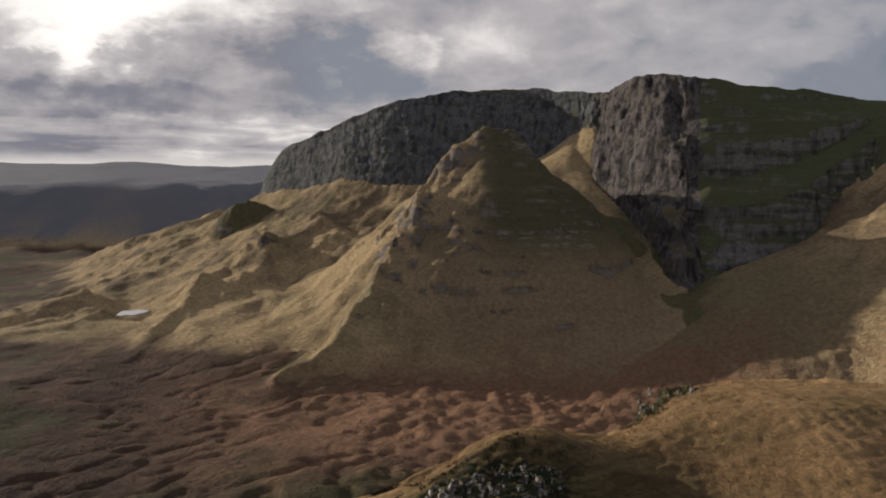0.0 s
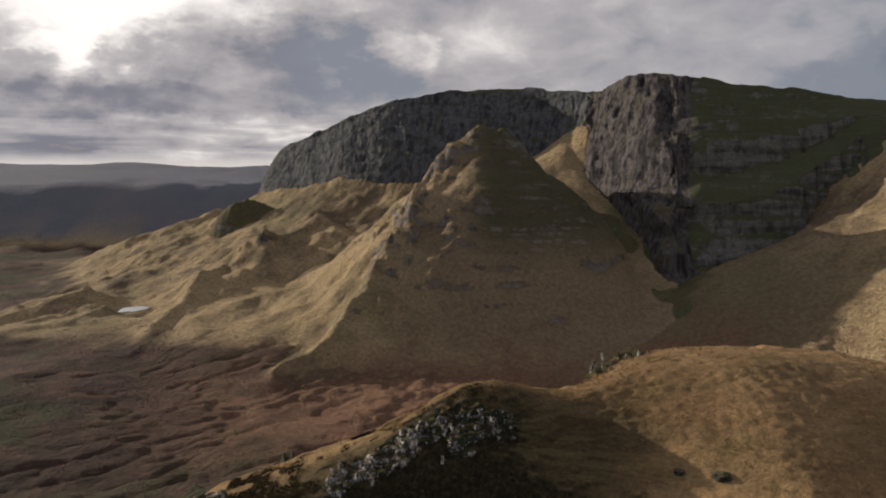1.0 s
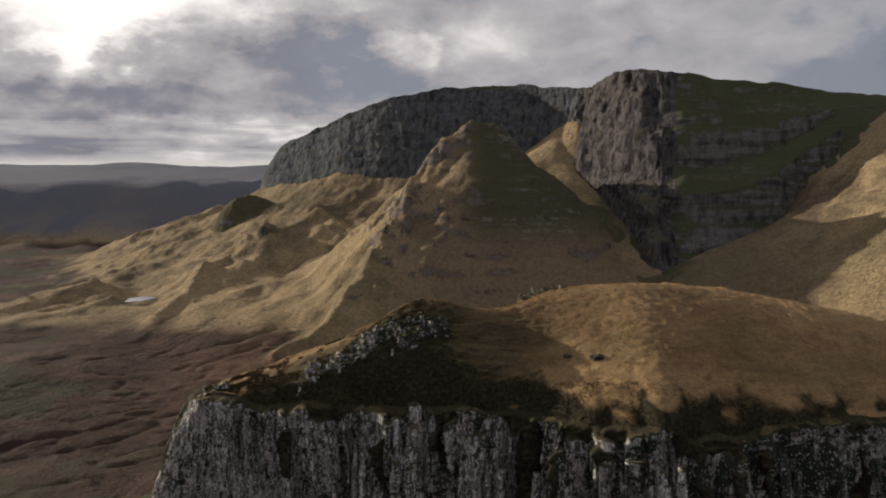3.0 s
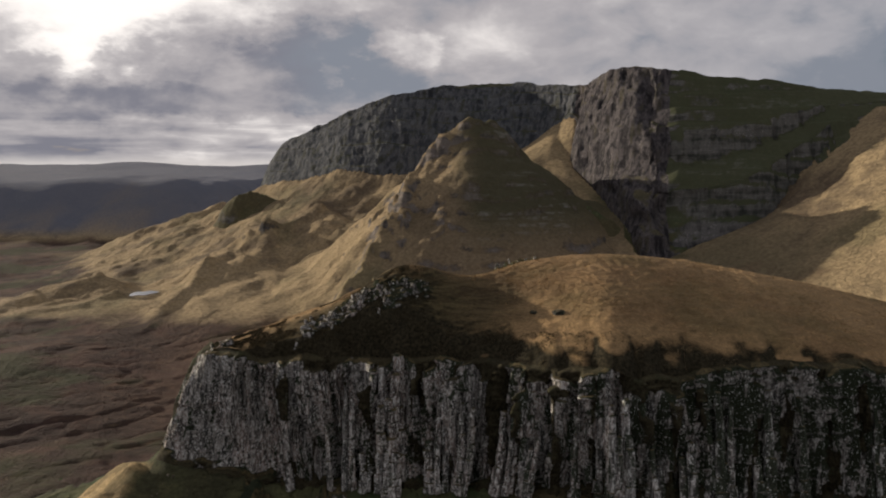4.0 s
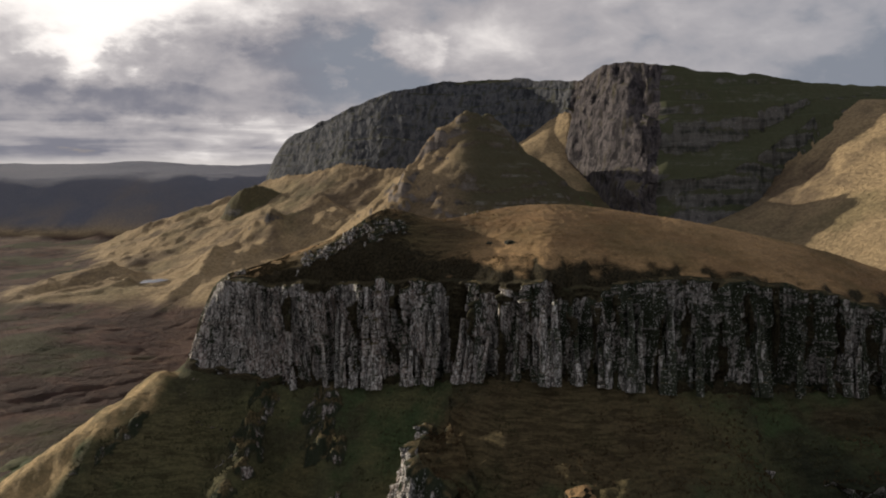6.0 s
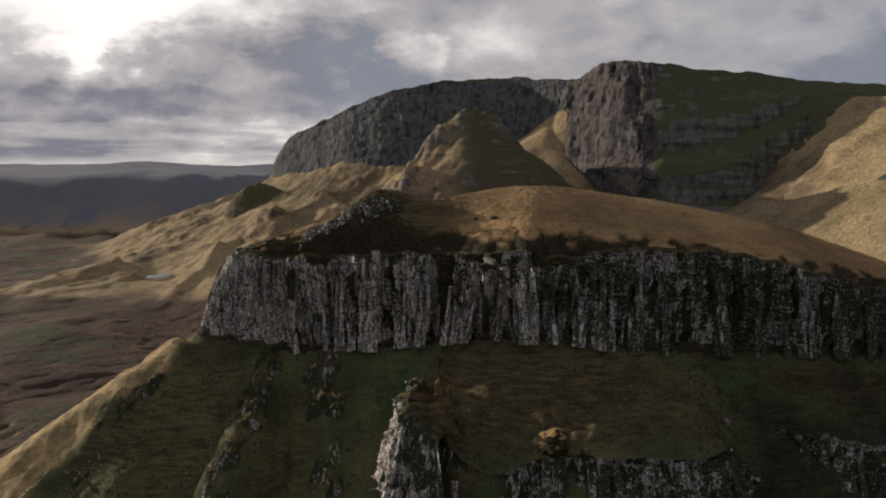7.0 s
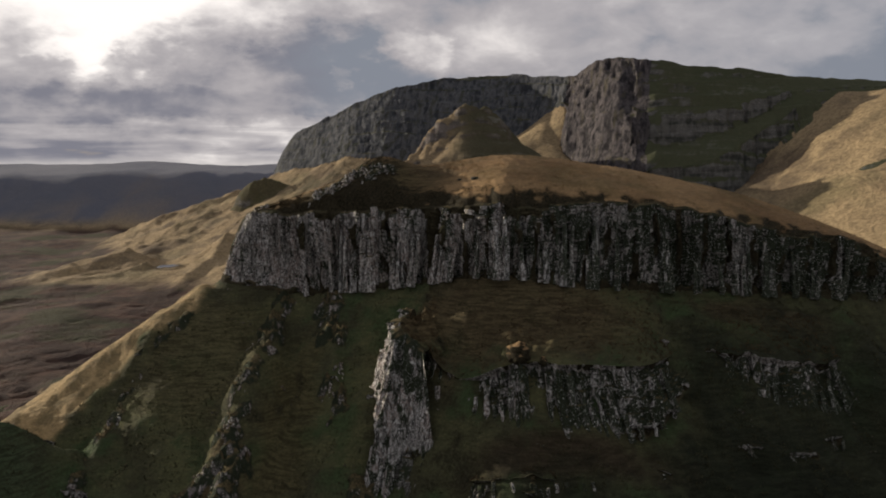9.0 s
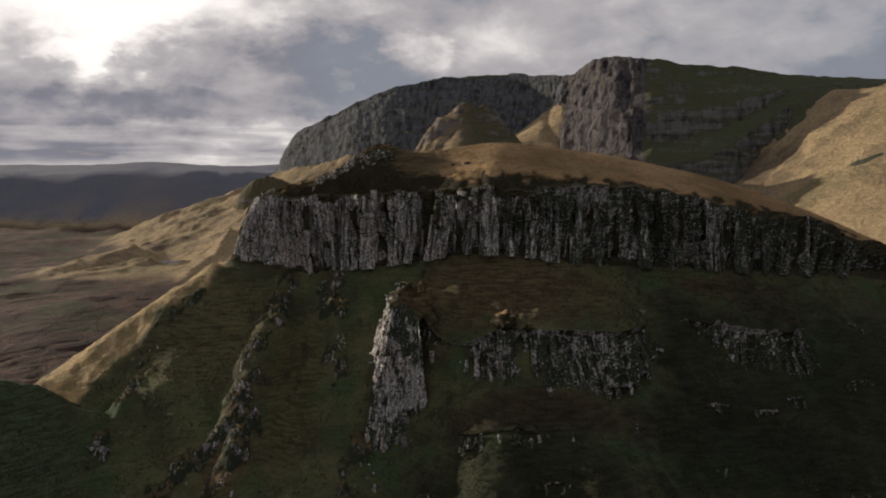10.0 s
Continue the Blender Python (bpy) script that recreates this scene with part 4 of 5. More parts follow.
# rock wall: buttresses of columns, broken blocks, turf in the recesses at the head
def pillars(s, z, top, foot, seed, width):
    """How far single columns stand out: rough fronts split by grooves, cut off at uneven heights, with cross joints."""
    s, z, top, foot = np.broadcast_arrays(s, z, top, foot)
    k = s / width + 0.7 * grain(s / (2.6 * width), 0.5, 0, seed) + 0.12 * grain(s / width, z / 2.5, 0, seed + 3)
    cell = np.floor(k).astype(np.int64)
    f = k - cell
    one = np.ones_like(cell)
    face = 0.55 * width * (1 - np.abs(2 * f - 1) ** 2.2)
    tilt = 0.35 * width * (f - 0.5) * hashed(cell, 9 * one, one, seed)
    stand = 0.55 * width * hashed(cell, one, one, seed)
    t = (z - foot) / np.maximum(top - foot, 1.0)
    for j in (2, 3):
        stand = stand - 0.5 * width * (t > 0.55 + 0.45 * hashed(cell, j * one, one, seed))
    bed = (z + 4 * hashed(cell, 4 * one, one, seed)) / (width * (1.5 + 0.7 * hashed(cell, 5 * one, one, seed)))
    block = np.floor(bed).astype(np.int64)
    frac = bed - block
    chip = 0.07 * width * hashed(cell, block, 6 * one, seed)
    joint = -0.035 * width * np.exp(-((np.minimum(frac, 1 - frac) / 0.09) ** 2))
    return face + tilt + stand + chip + joint


def loose_ribs(length, seed, size):
    rng = random.Random(seed)
    ribs, at = [], rng.uniform(0, 1.5) * size
    while at < length:
        half = size * rng.uniform(0.8, 1.6)
        ribs.append((at, half, size * rng.uniform(0.2, 0.9)))
        at += half * rng.uniform(1.1, 1.9)
    return ribs


def rock_wall(rims, feet, parent, seed, width, rows, ribs=None, turf_depth=2.5, label="", step=0.2, skin=None):
    u = even(rims, step)
    a, b = rail(rims, u), rail(feet, u)
    s = np.r_[0, np.cumsum(np.linalg.norm(np.diff(a[:, :2], axis=0), axis=1))]
    size = 1.0 if ribs else 0.55
    if ribs:
        k0 = np.argmin(a[:, 0])
        ribs = [(np.interp(x, a[k0:, 0], s[k0:]), h, f) for x, h, f in ribs]
    else:
        ribs = loose_ribs(s[-1], seed, 1.2 * width)
    s = s[None]
    w = np.linspace(0, 1.1, rows)[:, None]
    p = a[None] * (1 - w[..., None]) + b[None] * w[..., None]
    n3 = normals(p)
    n3 *= np.sign((n3 * (b - a)[None]).sum(-1).mean())
    z, top, foot = p[..., 2], a[None, :, 2], b[None, :, 2]
    wave = s + 0.5 * grain(z / 6, s / 9, 0, seed + 2)
    ribbed = rib_line(wave + 0.25 * fbm(wave / 2.0, z / 4.0, 0, 2, seed + 11), ribs) * size
    # buttresses widen and stand further out towards the foot
    ribbed = ribbed + 0.9 * size * np.clip(w, 0, 1) * (1 + 0.8 * grain(s / 4.2, z / 9, 0, seed + 12))
    rock = 0.8 * pillars(wave, z, top, foot, seed, 1.9 * width) + pillars(wave, z, top, foot, seed + 5, width)
    rock = rock + 0.10 * width * blocky(wave, 0 * wave, 0.6 * z, 0.42, seed + 6) + 0.16 * width * fbm(wave / 0.6, z / 1.4, 0, 2, seed + 1)
    recess = smooth(0.2 - ribbed, 0, 1.4)
    depth = -0.5 + turf_depth * (0.10 + recess * (0.55 + 0.5 * grain(s / 3.1, 1.5, 0, seed + 13)) + 0.75 * np.clip(grain(s / 4.5, 4.5, 0, seed + 14), 0, 1) + 0.25 * np.clip(grain(s / 1.6, 8.5, 0, seed + 19), 0, 1))
    turfy = smooth(z - (top - depth) + 0.9 * fbm(s / 1.3, z / 1.6, 0, 3, seed + 15), -0.5, 0.5)
    heel = smooth(foot + 0.3 + 1.1 * recess - z + 0.8 * fbm(s / 1.6, z / 1.6, 0, 3, seed + 16), -0.4, 0.4)
    bare = (1 - turfy) * (1 - heel)
    # dark growth in the recesses, with their shade painted in as well
    shade_growth = smooth(0.1 - ribbed, 0.2, 1.5) * smooth(fbm(s / 2.0, z / 5.0, 0, 3, seed + 18), -0.55, 0.15)
    green = bare * (1 - (0.85 if size == 1.0 else 0.4) * shade_growth)
    corner = 1 - 0.75 * np.exp(-(((s - s[0, np.argmin(a[:, 0])]) / 4.0) ** 2)) if size == 1.0 else 1.0
    out = corner * ((0.85 if size == 1.0 else 1.0) * ribbed + rock * size**0.3) * (0.15 + 0.85 * bare) + turfy * (0.25 * ribbed - 0.1) + 0.12 * fbm(s / 0.6, z / 0.6, 0, 2, seed + 17) * turfy
    p = p + n3 * ((out - 0.5) * smooth(w, 0, 0.05))[..., None]
    return sheet("rock_wall", p, skin or WALL_SKIN, parent, None, label, True, {"bare": green})


WALL_RIM, WALL_FOOT = [(-24, 114.5, 75), (-35.2, 113.6, 72.3)] + FRONT, [(-25, 121, 62), (-42, 116, 58)] + LOW
rock_wall(WALL_RIM, WALL_FOOT, crag, 110, 1.05, 112, RIBS, 4.2, "wall of broken basalt columns", 0.18)

# the back of the cap
s = np.r_[0, np.cumsum(np.linalg.norm(np.diff(front[:, :2], axis=0), axis=1))][None]
w = np.linspace(0, 1, 12)[:, None]
outward = back - front
outward = outward / (np.linalg.norm(outward[:, :2], axis=1, keepdims=True) + 1e-6)
p = np.repeat(back[None], 12, 0)
p[..., :2] += outward[None, :, :2] * (7 * w)[..., None]
p[..., 2] -= 16 * w**1.2
p += normals(p) * (0.8 * fbm(s / 3, p[..., 2] / 5, 0, 3, 120) * smooth(w, 0, 0.1))[..., None]
sheet("back_wall", p, WALL_SKIN, crag, extra={"bare": np.ones(p.shape[:2])})

# the steep grass below, with ribs of rock and a sunlit spur
ring = np.vstack([rail(LOW, even(LOW, 2.0)), (np.array(BACK) + np.array([0, 5.5, -14]))[::-1]])
EDGE = [(-44, 105.5, 54), (-50, 98, 49), (-56.5, 93.5, 44.2), (-61.5, 88.5, 39.4), (-66, 82.5, 34.2), (-70.5, 76, 28), (-78, 64, 17)]
BROW = [(-48.5, 106.5, 55), (-56.5, 99.5, 49), (-67.5, 92.5, 41), (-77, 84, 33), (-86, 76, 26), (-98, 62, 15)]
SPURS = [(EDGE, 0.75),
         (BROW, 0.62),
         ([(-62, 69, 28), (-70, 66, 34), (-82, 62, 37), (-105, 56, 29)], 0.9),
         ([(-28, 101, 52), (-29.6, 80.2, 41.3), (-31, 72.5, 35.2), (-33, 66.5, 30.4), (-37.5, 62, 23.8), (-41, 58, 20.4), (-47, 48, 10)], 1.15),
         ([(-29, 70, 32), (-29.3, 62, 27.5), (-30, 54, 22.4), (-31, 40, 10)], 1.5),
         ([(-48, 98, 46), (-55, 90, 40.5), (-56, 84.6, 35.2), (-57.6, 78.5, 31.6), (-56.5, 72, 28.6), (-58, 60, 20)], 1.2),
         ([(-16, 97, 52), (-15, 91, 47), (-12.2, 84, 43), (-12.6, 78.5, 37.5), (-12.5, 75.5, 31)], 1.9),
         ([(-2, 66, 27), (-4, 58, 20), (-5, 50, 13)], 1.6),
         ([(56, 89, 55), (57, 80, 48.5), (57, 70, 40), (57, 60, 31), (58, 45, 14)], 0.9),
         ([(118, 98, 51), (120, 80, 40), (122, 55, 22)], 0.8),
         ([(94, 92, 52), (98, 84, 46), (104, 74, 39), (112, 62, 29)], 0.7),
         ([(30, 62, 36), (44, 56, 32), (52, 44, 22), (56, 30, 10)], 0.7)]
RIB_ROCK = [(3, 1.1, 3.2), (4, 1.4, 3.6), (5, 0.7, 2.0), (6, 1.9, 3.6), (7, 1.2, 4.5)]


def near_land(x, y, want_rock=False):
    d, z, _ = nearest(x, y, np.vstack([ring, ring[:1]]))
    rise = np.maximum(z + 32, 5)
    h = z - 1.03 * rise * (1 - np.exp(-0.93 * d / rise))
    # shallow gullies run down the slope
    h = h + smooth(d, 2, 14) * (1.5 * grain(x / 9 + 0.3 * grain(y / 15, 0.5, 0, 141), y / 40, 0, 142) + 0.7 * grain(x / 3.7, y / 16, 0, 143))
    stony = np.zeros(x.shape)
    for k, (line, slope) in enumerate(SPURS):
        near, top, _ = nearest(x, y, rail(line, even(line, 3.0)))
        h = np.maximum(h, top - slope * near * near / (near + 3.5))
        for which, size, reach in RIB_ROCK:
            if which == k:
                part = grain(x / 5, y / 5, 0, 137 + k) + 0.6 * grain(x / 2.1, y / 2.1, 0, 138)
                stony = np.maximum(stony, size * (1 - smooth(near + 1.2 * grain(x / 1.8, y / 1.8, 0, 147), 0.5 * reach, reach)) * smooth(part, -0.5, 0.15))
    h = h + stony * (0.5 + 0.75 * blocky(x, y, 0.4 * h, 1.3, 136) + 0.4 * blocky(x, y, 0.4 * h, 0.6, 139))
    h = h - 13 * np.exp(-(((x - 1) / 14) ** 2) - ((y - 50) / 12) ** 2) - 6 * np.exp(-(((x + 1) / 9) ** 2) - ((y - 65) / 6) ** 2)
    h = h + 1.0 * fbm(x / 14, y / 14, 0, 3, 130) * smooth(d, 1, 12) + 0.42 * fbm(x / 3.4, y / 3.4, 0, 3, 131) * smooth(d, 0, 4) + 0.16 * fbm(x / 1.2, y / 0.9, 0, 2, 132)
    # trodden terraces along the slope
    h = terraced(h, 1.5, 0.14 * smooth(grain(x / 11, y / 11, 0, 144), -0.3, 0.4) * smooth(d, 1, 5), 1.6 * grain(x / 8, y / 8, 0, 145))
    h = np.where(inside(x, y, ring), z - 1.5, h)
    return (h, d, np.clip(1.4 * stony, 0, 1)) if want_rock else (h, d)


x, y = np.meshgrid(np.arange(-190, 200, 0.62), np.r_[np.arange(-90, 40, 0.9), np.arange(40, 118, 0.45), np.arange(118, 270, 1.0)])
h, d, stony = near_land(x, y, True)
c = h > land(x, y) - 2.0
keep = (c[:-1, :-1] | c[1:, :-1] | c[:-1, 1:] | c[1:, 1:]) & ~(inside(x, y, ring) & (d > 4))[:-1, :-1]
# the spur's sunlit side, painted as gold grass up to its shadow edge
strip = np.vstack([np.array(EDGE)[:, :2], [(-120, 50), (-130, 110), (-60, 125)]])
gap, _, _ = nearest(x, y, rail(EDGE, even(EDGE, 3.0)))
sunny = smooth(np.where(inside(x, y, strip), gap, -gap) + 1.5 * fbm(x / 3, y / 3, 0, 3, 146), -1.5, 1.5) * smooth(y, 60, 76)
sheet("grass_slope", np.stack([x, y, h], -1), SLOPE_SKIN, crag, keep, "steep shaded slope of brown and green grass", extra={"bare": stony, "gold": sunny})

SHELVES = []


def bench(name, backs, rims, feet, seed, label, width=0.9, deep=1.6, skin=None):
    """A lower step of the hill: grass shelf and the rock wall under its edge, whose head is uneven."""
    fine = np.linspace(0, 1, 30)
    rims, feet, backs = rail(rims, fine), rail(feet, fine), rail(backs, fine).tolist()
    rims[:, 2] += 0.8 * grain(fine * 11, 0.5, 0, seed + 30) + 0.5 * grain(fine * 23, 0.5, 0, seed + 31)
    push = 0.9 * grain(fine * 9, 0.5, 0, seed + 32)[:, None] * np.array([0.2, -1.0, 0.0])
    rims, feet = (rims + push).tolist(), (feet + push).tolist()
    u = even(rims, 0.4)
    b, r, f = rail(backs, u), rail(rims, u), rail(feet, u)
    v = np.linspace(0, 1, 44)[:, None]
    p = b[None] * (1 - v[..., None]) + r[None] * v[..., None]
    p[..., 2] -= 0.6 * np.sin(math.pi * v) - (0.42 * fbm(p[..., 0] / 4, p[..., 1] / 4, 0, 3, seed) + 0.42 * fbm(p[..., 0] / 1.5, p[..., 1] / 1.2, 0, 3, seed + 1)) * smooth(v, 0, 0.1) * (1 - smooth(v, 0.86, 1))
    p[..., 2] = terraced(p[..., 2], 1.3, 0.2 * smooth(v, 0, 0.2) * (1 - smooth(v, 0.85, 1)), 1.5 * grain(p[..., 0] / 6, p[..., 1] / 6, 0, seed + 2))
    ends = np.minimum(np.arange(len(u)), np.arange(len(u))[::-1]) * 0.4
    p[..., 2] -= 1.6 * np.exp(-ends / 1.5)[None] * (1 - smooth(v, 0.7, 1))
    thing = tagged(new(name), label, "crag")
    SHELVES.append(p[2:-1].reshape(-1, 3).copy())
    sheet("grass_shelf", p, SLOPE_SKIN, thing)
    rock_wall(rims, feet, thing, seed, width, 80, None, deep, skin=skin)
    return thing


SHELF = ([(6, 92, 58), (10, 91, 58.2), (18, 88, 59), (26, 87, 59.4), (32, 86.5, 59.2), (40, 87.5, 58), (50, 90, 57), (55, 90, 57)],
         [(5, 74, 48.5), (10, 69, 44.2), (15, 66.5, 44), (19.5, 65.5, 46.6), (26, 64.6, 47.6), (34, 64.2, 47.2), (45, 65, 46.6), (53, 72, 46.5)],
         [(3, 70, 36), (9, 65, 34), (15, 62.5, 33.6), (20, 61.5, 34), (27, 60, 34.6), (36, 59.6, 35), (47, 61, 36.5), (56, 70, 42.5)])
STEP = ([(58, 90, 54.5), (66, 89.5, 53.5), (78, 90, 52.5), (92, 91, 50.5)], [(58.5, 79, 46), (66, 75.6, 46.4), (75, 75, 45.4), (88, 79, 44)], [(57, 75, 38), (65, 70, 35), (74, 68.6, 33), (90, 75, 36)])
lower = bench("lower_crag", *SHELF, 140, "lower crag of short basalt columns under a brown grass shelf", skin=LOWER_SKIN)
TOWER = ([(6, 82, 54.6), (6.5, 80, 54), (7.5, 77.5, 53), (8.5, 75, 51), (10, 73, 49.3)], [(3.5, 81.5, 54), (2, 79, 53.2), (1.2, 76, 52.4), (2.2, 72.5, 50.8), (7, 70.3, 48.5)],
         [(-1.2, 80.5, 43.5), (-3.2, 77, 36), (-5.5, 70, 26), (-5.5, 56, 13), (9, 57, 16)])
tower = bench("rock_tower", *TOWER, 160, "rock tower with a turf cap beside the shelf", 1.0, 1.0)
FOOTING = ([(4, 68, 35), (8, 66, 33.5), (13, 65, 31.5)], [(3, 63, 32), (8, 61, 30.5), (14, 59.5, 27.5)],
           [(2, 53, 15), (8, 50, 14), (15, 52, 17)])
footing = bench("lower_crag", *FOOTING, 170, "dark crag at the foot of the rock tower", 0.95, 2.4, MOSSY_SKIN)
side = bench("lower_crag", *STEP, 150, "small dark crag in the grass below the wall", 0.85, 1.4, LOWER_SKIN)
LEDGE = ([(14, 60, 32.8), (22, 59.5, 33.8), (32, 58.5, 34), (40, 58, 33.6)], [(14.5, 53.5, 30.2), (22, 51.5, 31.6), (30, 51, 31.8), (38, 51.5, 31.6)], [(14, 52, 27.5), (22, 50, 28.8), (30, 49.5, 29), (38.6, 50, 29)])
ledge = bench("lower_crag", *LEDGE, 180, "low ledge of broken rock across the brown grass", 0.8, 1.0, MOSSY_SKIN)


# ---- basalt columns, one by one ----
def column_mesh(seed):
    """A weathered column of one metre's height and girth: a stack of jointed, broken blocks that narrows to its head."""
    rng = random.Random(seed)
    sides = rng.choice((5, 6, 7))
    bm = bmesh.new()
    turn = rng.random() * 6
    reach = [0.5 * rng.uniform(0.7, 1.2) for _ in range(sides)]
    cuts = [0.0]
    while cuts[-1] < 0.93:
        cuts.append(cuts[-1] + rng.uniform(0.08, 0.24))
    cuts[-1] = 1.0
    loops, dx, dy = [], 0.0, 0.0
    for lo, hi in zip(cuts, cuts[1:]):
        girth = rng.uniform(0.82, 1.12) * (1.12 - 0.42 * hi)
        dx, dy = dx * 0.7 + rng.uniform(-0.15, 0.15), dy * 0.7 + rng.uniform(-0.15, 0.15)
        for z, pinch in ((lo + 0.004, 0.96), (lo + 0.018, 1.0), (hi - 0.018, 1.0), (hi - 0.004, 0.95 if hi < 1 else 0.45)):
            ring = []
            for k in range(sides):
                a, q = turn + k * 2 * math.pi / sides, girth * pinch * reach[k] * rng.uniform(0.88, 1.1)
                ring.append(bm.verts.new((dx + q * math.cos(a), dy + q * math.sin(a), z + rng.uniform(-0.006, 0.006))))
            loops.append(ring)
    for a, b in zip(loops, loops[1:]):
        for k in range(sides):
            bm.faces.new((a[k], a[(k + 1) % sides], b[(k + 1) % sides], b[k]))
    bm.faces.new(loops[-1])
    me = bpy.data.meshes.new("column")
    bm.to_mesh(me)
    bm.free()
    me.materials.append(COLUMN)
    return me


SHAPES = [column_mesh(k) for k in range(24)]


def columns(rims, feet, parent, step, girth, seed, ribs=None, reach=(0.0, 1.0), tall=(0.25, 0.9), gaps=0.35, deep=0.4):
    """Columns that stand free of the wall's face, cut off at uneven heights."""
    rng = random.Random(seed)
    u = even(rims, step)
    u = u[(u > reach[0]) & (u < reach[1])]
    for top, foot in zip(rail(rims, u), rail(feet, u)):
        stand = float(rib_line(np.array([top[0]]), ribs)[0]) if ribs else 0.3
        if rng.random() < gaps + (0.45 if stand < 0 else 0):
            continue
        top, foot = Vector(top), Vector(foot)
        out = Vector((foot.x - top.x, foot.y - top.y, 0)).normalized()
        axis = top - foot
        share = rng.uniform(*tall) * (1.0 if stand > 0 else 0.7)
        base = foot - axis.normalized() * 0.8 + out * (deep + 0.9 * stand + rng.uniform(-0.3, 0.3))
        base += Vector((-out.y, out.x, 0)) * rng.uniform(-0.4, 0.4)
        ob = new("column", rng.choice(SHAPES))
        ob.parent = parent
        q = (axis + Vector((rng.uniform(-0.7, 0.7), rng.uniform(-0.7, 0.7), 0))).to_track_quat("Z", "Y")
        g = girth * rng.uniform(0.65, 1.25)
        ob.matrix_basis = Matrix.LocRotScale(base, q, (g, g * rng.uniform(0.8, 1.2), axis.length * share + 0.8))


columns(WALL_RIM, WALL_FOOT, crag, 0.75, 1.35, 5, RIBS, (0.14, 0.97), (0.25, 0.88), 0.42)
columns(SHELF[1], SHELF[2], lower, 1.1, 1.25, 6, None, (0.12, 0.95), (0.3, 0.9), 0.35, 0.22)
columns(STEP[1], STEP[2], side, 1.1, 1.1, 7, None, (0.0, 1.0), (0.3, 0.9), 0.4, 0.22)
columns(FOOTING[1], FOOTING[2], footing, 1.0, 1.2, 9, None, (0.0, 1.0), (0.4, 0.9), 0.45, 0.2)
columns(TOWER[1], TOWER[2], tower, 1.0, 1.5, 8, None, (0.0, 1.0), (0.2, 0.62), 0.4, 0.0)
columns(LEDGE[1], LEDGE[2], ledge, 0.9, 0.8, 10, None, (0.0, 1.0), (0.4, 0.95), 0.4, 0.2)


# ---- small outcrops in the grass below ----
def rock_patch(x, y, z, width, height, turn, seed, label, group, girth=1.0):
    """Broken rock that breaks out of a slope and sinks back into it at both ends."""
    thing = tagged(new("rock_outcrop"), label, "outcrop", group)
    c, s = math.cos(radians(turn)), math.sin(radians(turn))
    rims = [(x + k * width * c, y + k * width * s, z + height * (0.45 * (1 - k * k) - 0.3)) for k in (-1, -0.5, 0, 0.5, 1)]
    feet = [(p[0] + 0.45 * height * s, p[1] - 0.45 * height * c, z - 0.75 * height) for p in rims]
    rock_wall(rims, feet, thing, seed, 0.6 * girth, 26, None, 0.3)
    columns(rims, feet, thing, 1.0 * girth, 0.7 * girth, seed, None, (0.12, 0.88), (0.5, 1.0), 0.35, 0.1)


def outcrop(x, y, width, height, seed):
    ground_z = float(near_land(np.array([[x]]), np.array([[y]]))[0][0, 0])
    rock_patch(x, y, ground_z, width, height, 8 * math.sin(seed), seed, "low outcrop of broken basalt in the grass", "outcrops below the wall")


for k, (x, y, width, height) in enumerate([
        (-12.8, 80, 2.0, 6), (64, 62, 2, 1.6), (73, 62, 3, 1.5), (81, 67, 2, 1.5), (8, 50, 4, 4), (-3, 67, 1.8, 6), (-1, 63, 2.2, 5), (46, 55, 2.4, 1.6), (-68, 72, 2.4, 2), (-84, 66, 5, 3),
        (100, 84, 3.5, 3.5), (112, 82, 3.0, 3), (96, 70, 3.0, 1.6), (-57, 63, 2, 2), (52, 78, 1.4, 1.6), (62, 50, 3, 1.3), (85, 50, 3, 1.4), (106, 60, 2.6, 1.6), (55, 41, 2.6, 1.2), (30, 43, 3, 1.4), (120, 74, 2.5, 1.8)]):
    outcrop(x, y, width, height, 300 + k)


# ---- tufts, scree and loose stones ----
def scatter(name, places, sizes, shape, mat, label, category, seed):
    """Many small pieces of one kind, joined: shape(rng, n) gives vertices (n, v, 3) and faces."""
    rng = np.random.default_rng(seed)
    verts, faces = shape(rng, len(places))
    verts = verts * sizes[:, None, None] + places[:, None]
    count = verts.shape[1]
    index = (np.arange(len(places))[:, None, None] * count + faces[None]).reshape(-1, faces.shape[1])
    me = bpy.data.meshes.new(name)
    me.from_pydata(verts.reshape(-1, 3), [], index.tolist())
    me.materials.append(mat)
    return tagged(new(name, me), label, category, kind="stuff")


def tuft_shape(rng, n):
    blades = 6
    a = rng.uniform(0, 6.283, (n, blades))
    lean = rng.uniform(0.2, 0.8, (n, blades))
    tall = rng.uniform(0.55, 1.1, (n, blades))
    c, s = np.cos(a), np.sin(a)
    left = np.stack([0.12 * c - 0.16 * s, 0.12 * s + 0.16 * c, 0 * a - 0.15], -1)
    right = np.stack([0.12 * c + 0.16 * s, 0.12 * s - 0.16 * c, 0 * a - 0.15], -1)
    tip = np.stack([lean * c, lean * s, tall], -1)
    return np.stack([left, right, tip], 2).reshape(n, blades * 3, 3), np.arange(blades * 3).reshape(blades, 3)


CUBE = np.array([[x, y, z] for x in (-1, 1) for y in (-1, 1) for z in (-1, 1)], float)
SIDES = np.array([(0, 1, 3, 2), (4, 6, 7, 5), (0, 4, 5, 1), (2, 3, 7, 6), (0, 2, 6, 4), (1, 5, 7, 3)])


